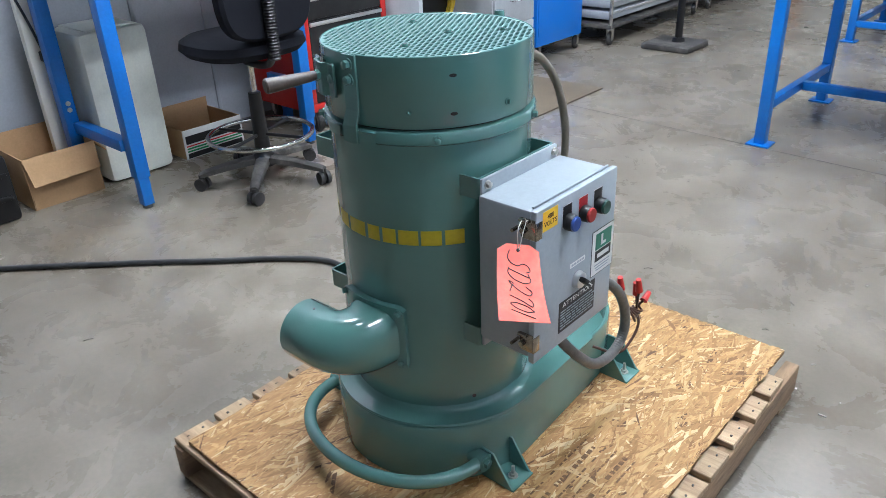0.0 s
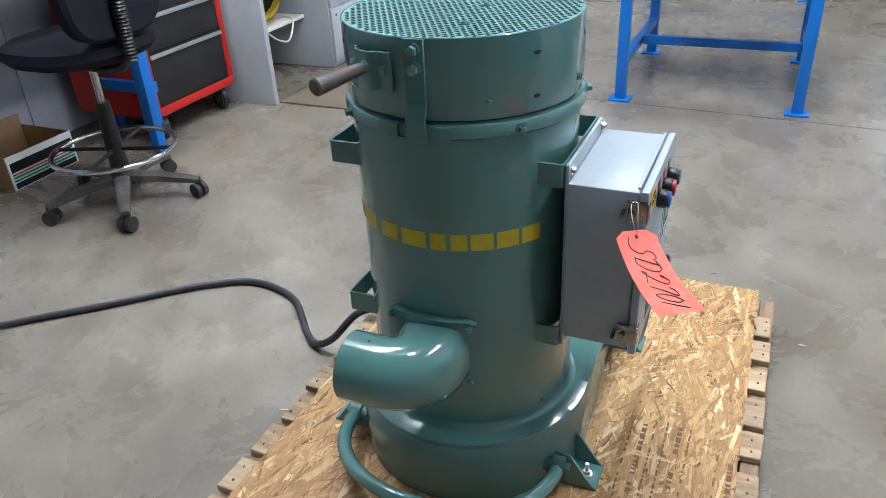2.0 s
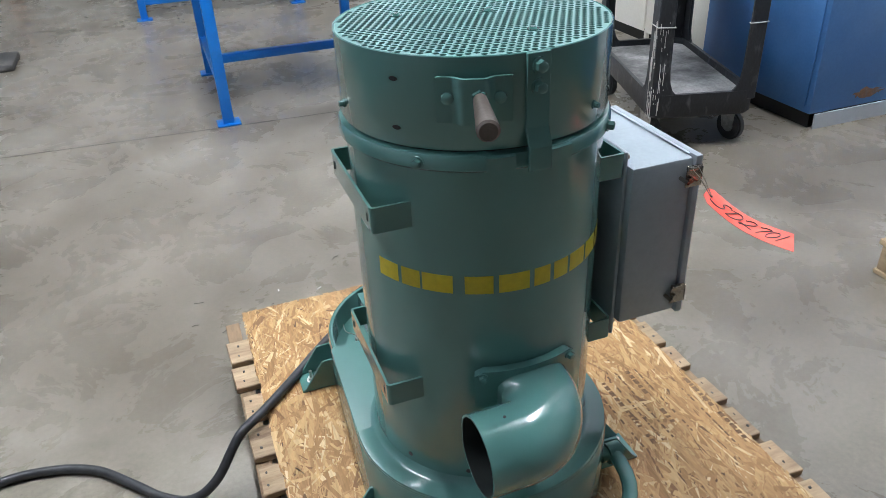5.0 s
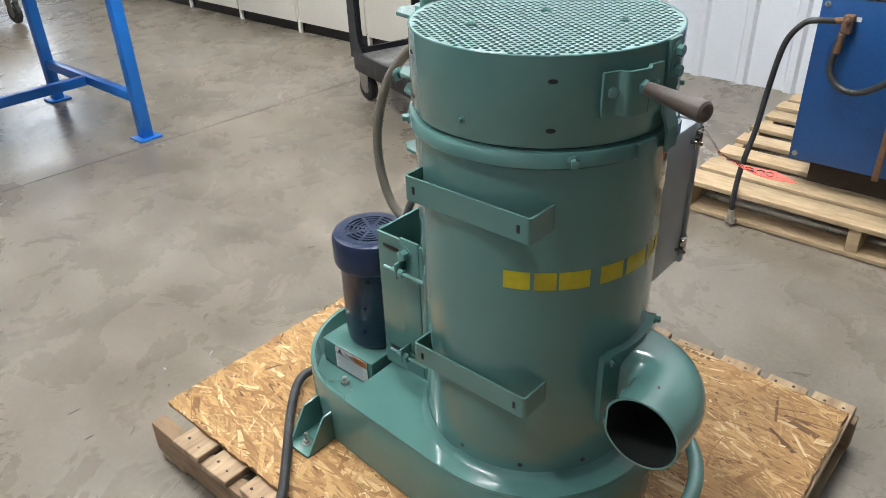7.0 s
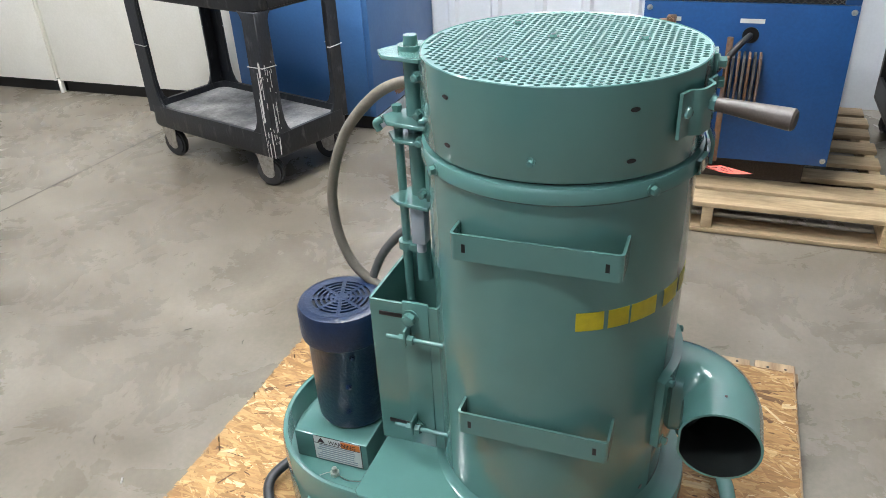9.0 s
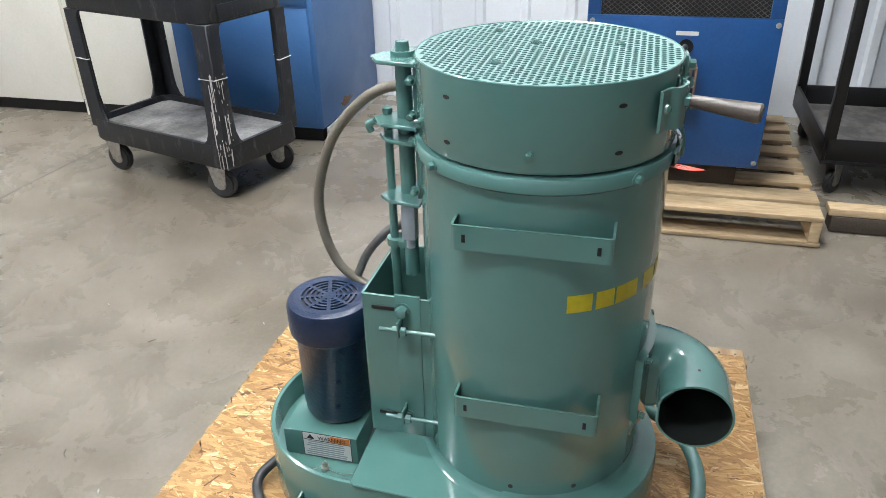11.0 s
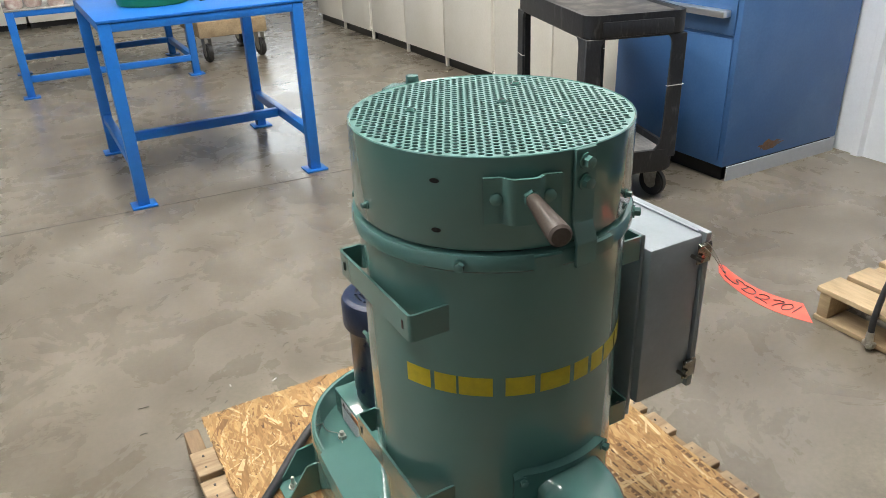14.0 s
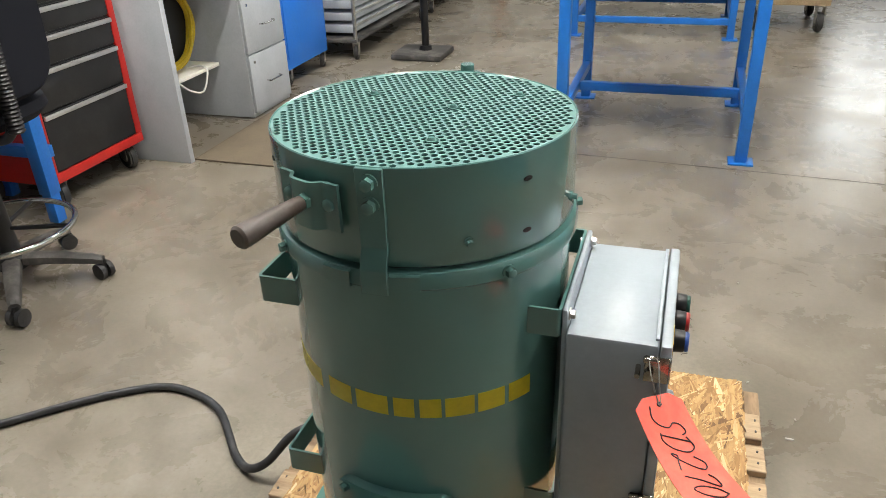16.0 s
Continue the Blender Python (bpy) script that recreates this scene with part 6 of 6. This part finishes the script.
part("back_support", bm, BLACK, chair)
bm = M()
tube(bm, [(-1.608 + 0.006 * k / 60, 0.82, 0.605 + k * 0.0062) for k in range(61)], [0.0265 if k % 2 else 0.0215 for k in range(61)], 18)
part("bellows", bm, BLACK, chair, "ribbed black bellows over the back support")
bm = M()
prism(bm, [(-1.7, 0.845 + 0.225 * math.copysign(abs(math.cos(a)) ** 0.55, math.cos(a)), 0.93 + 0.25 * math.copysign(abs(math.sin(a)) ** 0.55, math.sin(a))) for a in (2 * math.pi * k / 36 for k in range(36))], (0.07, 0, 0), 0.014)
part("backrest", bm, FABRIC, chair, "black fabric backrest")

# red tool chest with black drawers
chest = thing("tool_chest", (-2.4, 1.75, 0), "red rolling tool chest with black drawers and silver pulls", "tool chest")
TXF, TY0, TY1 = -2.16, 1.41, 1.995
bm = M()
box(bm, (-2.66, TY0, 0.125), (TXF - 0.012, TY1, 1.05), 0.004)
part("body", bm, DRAWER, chest)
for lo, hi in (((TXF - 0.03, TY1 - 0.035, 0.17), (TXF, TY1 + 0.004, 1.05)), ((TXF - 0.03, TY0 - 0.004, 0.17), (TXF, TY0 + 0.035, 1.05)), ((TXF - 0.03, TY0 - 0.004, 0.125), (TXF, TY1 + 0.004, 0.169))):
    bm = M()
    box(bm, lo, hi, 0.003)
    part("red_frame", bm, RED, chest, "red enamelled frame rail")
bm = M()
box(bm, (-2.66, TY1 + 0.0005, 0.125), (TXF - 0.031, TY1 + 0.004, 1.05))
part("side_panel", bm, RED, chest)
bm = M()
box(bm, (-2.66, TY0 - 0.004, 0.125), (TXF - 0.031, TY0 - 0.0005, 1.05))
part("side_panel", bm, RED, chest)
for z0, z1 in ((0.175, 0.42), (0.43, 0.595), (0.605, 0.72), (0.73, 0.83), (0.84, 0.94), (0.95, 1.04)):
    bm = M()
    box(bm, (TXF - 0.011, TY0 + 0.037, z0), (TXF - 0.001, TY1 - 0.037, z1), 0.003)
    d = part("drawer", bm, DRAWER, chest)
    bm = M()
    box(bm, (TXF, TY0 + 0.037, z1 - 0.024), (TXF + 0.012, TY1 - 0.037, z1 - 0.004), 0.004)
    part("drawer_pull", bm, ALU, d, "silver drawer pull")
for x in (-2.22, -2.58):
    for y in (TY0 + 0.07, TY1 - 0.06):
        caster(chest, x, y, 0.0605, 0.124, 1.2, 0.04)

# grey desk: end panel, low shelf, hose tub, filing pedestal
desk = thing("grey_desk", (-2.3, 2.5, 0), "grey laminate desk with an upright end panel and open knee space", "desk")
bm = M()
box(bm, (-2.72, 2.045, 0.0), (-1.95, 2.078, 0.86), 0.002)
part("end_panel", bm, GREY_DESK, desk)
bm = M()
box(bm, (-2.72, 2.035, 0.861), (-1.93, 3.2, 0.895), 0.003)
part("desk_top", bm, GREY_DESK, desk)
bm = M()
box(bm, (-2.72, 2.079, 0.3), (-2.17, 2.742, 0.32), 0.002)
part("low_shelf", bm, CREAM, desk, "pale low shelf")
# back of the knee space, with the shade there put into its colour
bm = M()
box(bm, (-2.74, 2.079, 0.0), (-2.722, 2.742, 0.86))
part("back_panel", bm, WALL_DARK, desk, "back panel coloured dark for the shade in the knee space")
ped = thing("filing_cabinet", (-2.3, 2.96, 0), "light grey two-drawer filing cabinet under the desk", "cabinet")
bm = M()
box(bm, (-2.7, 2.748, 0.004), (-2.0, 3.178, 0.855), 0.003)
part("body", bm, GREY_DESK, ped)
for z0, z1 in ((0.03, 0.352), (0.36, 0.66), (0.668, 0.85)):
    bm = M()
    box(bm, (-1.9985, 2.755, z0), (-1.982, 3.171, z1), 0.003)
    d = part("drawer", bm, GREY_DESK, ped)
    bm = M()
    zc = (z0 + z1) / 2 - 0.01
    tube(bm, curve_points([(-1.982, 2.91, zc), (-1.958, 2.92, zc), (-1.956, 2.96, zc), (-1.956, 3.0, zc), (-1.958, 3.04, zc), (-1.982, 3.05, zc)], 5), 0.0045, 8)
    part("handle", bm, CHROME, d, "chrome bow handle")
    bm = M()
    rod(bm, (-1.982, 2.8, z1 - 0.04), (-1.977, 2.8, z1 - 0.04), 0.008, seg=14)
    part("lock", bm, CHROME, d)
tub = thing("cable_reel", (-2.28, 2.42, 0.32), "black reel wound with yellow cable on the low shelf", "reel")
bm = M()
rod(bm, (-2.34, 2.49, 0.55), (-2.3, 2.49, 0.55), 0.215, seg=40)
part("flange", bm, BLACK, tub)
bm = M()
for k in range(9):
    r = 0.195 + 0.008 * (k % 3)
    x = -2.29 + 0.013 * (k // 3)
    tube(bm, [(x + 0.004 * math.sin(5 * a + k), 2.49 + r * math.cos(a), 0.55 + r * math.sin(a)) for a in (2 * math.pi * i / 40 for i in range(40))], 0.0075, 8, closed=True)
part("cable", bm, CABLE_YELLOW, tub, "yellow wound cable")
bm = M()
tube(bm, curve_points([(-2.26, 2.58, 0.33), (-2.19, 2.6, 0.335), (-2.12, 2.55, 0.32), (-2.1, 2.46, 0.24), (-2.12, 2.38, 0.26), (-2.16, 2.34, 0.31)], 8), 0.005, 8)
part("cord_end", bm, TAPE, tub, "white cord end")
bm = M()
box(bm, (-1.96, 2.09, 0.0005), (-1.37, 3.06, 0.011), 0.004)
solid("floor_mat", bm, MAT_BROWN, "thin brown anti-fatigue mat on the concrete", "mat")

# bright blue rolling cabinet, tray rack, weighted post
rc = thing("rolling_cabinet", (-2.4, 3.66, 0), "bright blue rolling tool cabinet", "cabinet")
bm = M()
box(bm, (-2.72, 3.36, 0.11), (-2.09, 3.94, 1.0), 0.006)
part("body", bm, BLUE_BRIGHT, rc)
bm = M()
box(bm, (-2.0895, 3.375, 0.18), (-2.082, 3.925, 0.98), 0.003)
part("door", bm, BLUE_BRIGHT, rc)
for x in (-2.125, -2.65):
    for y in (3.42, 3.915):
        caster(rc, x, y, 0.05, 0.11, 0.3, 0.03)
rack = thing("tray_rack", (-2.25, 4.9, 0), "rolling steel rack stacked with grey metal trays", "rack")
bm = M()
box(bm, (-2.6, 4.12, 0.12), (-1.95, 5.6, 0.145), 0.004)
part("deck", bm, DUSTY, rack)
for x in (-2.58, -1.96):
    for y in (4.14, 5.58):
        bm = M()
        rod(bm, (x, y, 0.12), (x, y, 1.2), 0.014, seg=12)
        part("post", bm, STEEL, rack)
        caster(rack, x, y, 0.05, 0.12, 0.2, 0.03)
for k in range(5):
    bm = M()
    z = 0.17 + 0.085 * k
    box(bm, (-2.55, 4.2, z), (-2.0, 5.5, z + 0.06), 0.012)
    t = part("tray", bm, GREY_DESK, rack, "ribbed grey metal tray")
    bm = M()
    box(bm, (-1.9995, 4.22, z + 0.045), (-1.99, 5.48, z + 0.06), 0.003)
    part("tray_lip", bm, ALU, t)
for y, m in ((4.35, YELLOW_LABEL), (4.5, WHITE_LABEL), (4.65, BLACK)):
    bm = M()
    lathe(bm, [(0, 0.5955), (0.035, 0.5955), (0.038, 0.605), (0.038, 0.7), (0.015, 0.73), (0.015, 0.76), (0, 0.76)], (-2.1, y), 18)
    solid("bottle", bm, m, "plastic bottle standing on the tray rack", "bottle", "bottles on the rack")
rack2 = thing("tray_rack", (-2.25, 6.6, 0), "second rolling steel rack with grey metal trays", "rack")
bm = M()
box(bm, (-2.6, 5.85, 0.12), (-1.95, 7.2, 0.145), 0.004)
part("deck", bm, DUSTY, rack2)
for k in range(4):
    bm = M()
    z = 0.17 + 0.1 * k
    box(bm, (-2.55, 5.9, z), (-2.0, 7.15, z + 0.07), 0.012)
    part("tray", bm, GREY_DESK, rack2, "grey metal tray")
for x in (-2.58, -1.96):
    for y in (5.87, 7.18):
        bm = M()
        rod(bm, (x, y, 0.12), (x, y, 1.2), 0.014, seg=12)
        part("post", bm, STEEL, rack2)
        caster(rack2, x, y, 0.05, 0.12, 0.2, 0.03)
stand = thing("post_stand", (-1.53, 4.32, 0), "dark steel post on a dusty square base", "stand")
bm = M()
box(bm, (-1.71, 4.15, 0.0), (-1.33, 4.5, 0.045), 0.016)
part("base", bm, DUSTY, stand)
bm = M()
rod(bm, (-1.5, 4.34, 0.04), (-1.5, 4.34, 0.075), 0.05, 0.042, seg=20)
rod(bm, (-1.5, 4.34, 0.075), (-1.5, 4.34, 1.1), 0.027, seg=20)
part("post", bm, BLACK, stand)
bm = M()
rod(bm, (-1.5, 4.34, 1.1), (-1.5, 4.34, 1.125), 0.12, seg=24)
part("head_plate", bm, BLACK, stand)

# far dolly and stool
dolly = thing("wooden_dolly", (1.0, 5.75, 0), "wooden flat dolly on dark wheels", "dolly")
bm = M()
box(bm, (0.74, 5.48, 0.2), (1.3, 6.2, 0.32), 0.008)
part("deck", bm, WOOD_LIGHT, dolly)
for x in (0.8, 1.24):
    for y in (5.52, 6.14):
        caster(dolly, x, y, 0.075, 0.2, 0.1, 0.045)
bm = M()
box(bm, (0.95, 5.55, 0.321), (1.15, 5.75, 0.38), 0.02)
solid("black_bag", bm, FABRIC, "small black bag lying on the dolly", "bag")
stool = thing("stool", (-1.55, 7.15, 0), "white painted four-legged stool", "stool")
bm = M()
box(bm, (-1.73, 6.98, 0.5), (-1.37, 7.34, 0.53), 0.012)
part("seat", bm, WHITE_LABEL, stool)
for sx in (-1, 1):
    for sy in (-1, 1):
        bm = M()
        rod(bm, (-1.55 + sx * 0.17, 7.16 + sy * 0.17, 0.0), (-1.55 + sx * 0.13, 7.16 + sy * 0.13, 0.5), 0.014, seg=12)
        part("leg", bm, WHITE_LABEL, stool)
bm = M()
lathe(bm, [(0.0, 0.0005), (0.14, 0.001), (0.14, 0.02), (0.09, 0.06), (0.035, 0.62), (0, 0.63)], (-1.75, 7.6), 20)
solid("traffic_cone", bm, ORANGE, "orange cone standing behind the stool", "cone")

# scraps on the floor
rnd = random.Random(21)
PALE = ((-0.14, 1.00), (-0.26, 1.04), (0.59, 2.48), (1.45, 1.91), (2.10, 4.6), (0.58, 0.94), (0.67, 0.73), (0.69, 0.81), (0.58, 0.80), (0.57, 1.49), (-0.53, 0.01), (2.16, 2.99))
DARK = ((-0.29, 0.97), (-0.44, 0.89), (-0.50, 1.07), (0.42, 1.23), (0.41, 1.03), (-0.05, 1.16), (-0.29, 1.98), (-1.21, -0.32), (-1.25, 1.51), (-0.52, 0.95))
for name, m, spots, label in (("scraps", DEBRIS, PALE, "small pale paper scraps on the floor"), ("shavings", DEBRIS_DARK, DARK, "small dark shavings on the floor")):
    bm = M()
    for x, y in spots:
        a = rnd.uniform(0, math.pi)
        L = rnd.uniform(0.006, 0.024) if m is DEBRIS else rnd.uniform(0.004, 0.016)
        if m is DEBRIS:
            w = rnd.uniform(0.002, 0.005)
            box(bm, (x - L / 2, y - w / 2, 0.0006), (x + L / 2, y + w / 2, 0.003), 0, Matrix.Rotation(a, 3, "Z"))
        else:
            c, s = math.cos(a), math.sin(a)
            k = rnd.uniform(-0.4, 0.4)
            tube(bm, [(x - c * L, y - s * L, 0.0018), (x - s * L * k, y + c * L * k, 0.003), (x + c * L, y + s * L, 0.0018)], 0.0012, 5)
    solid(name, bm, m, label, "debris", kind="stuff")
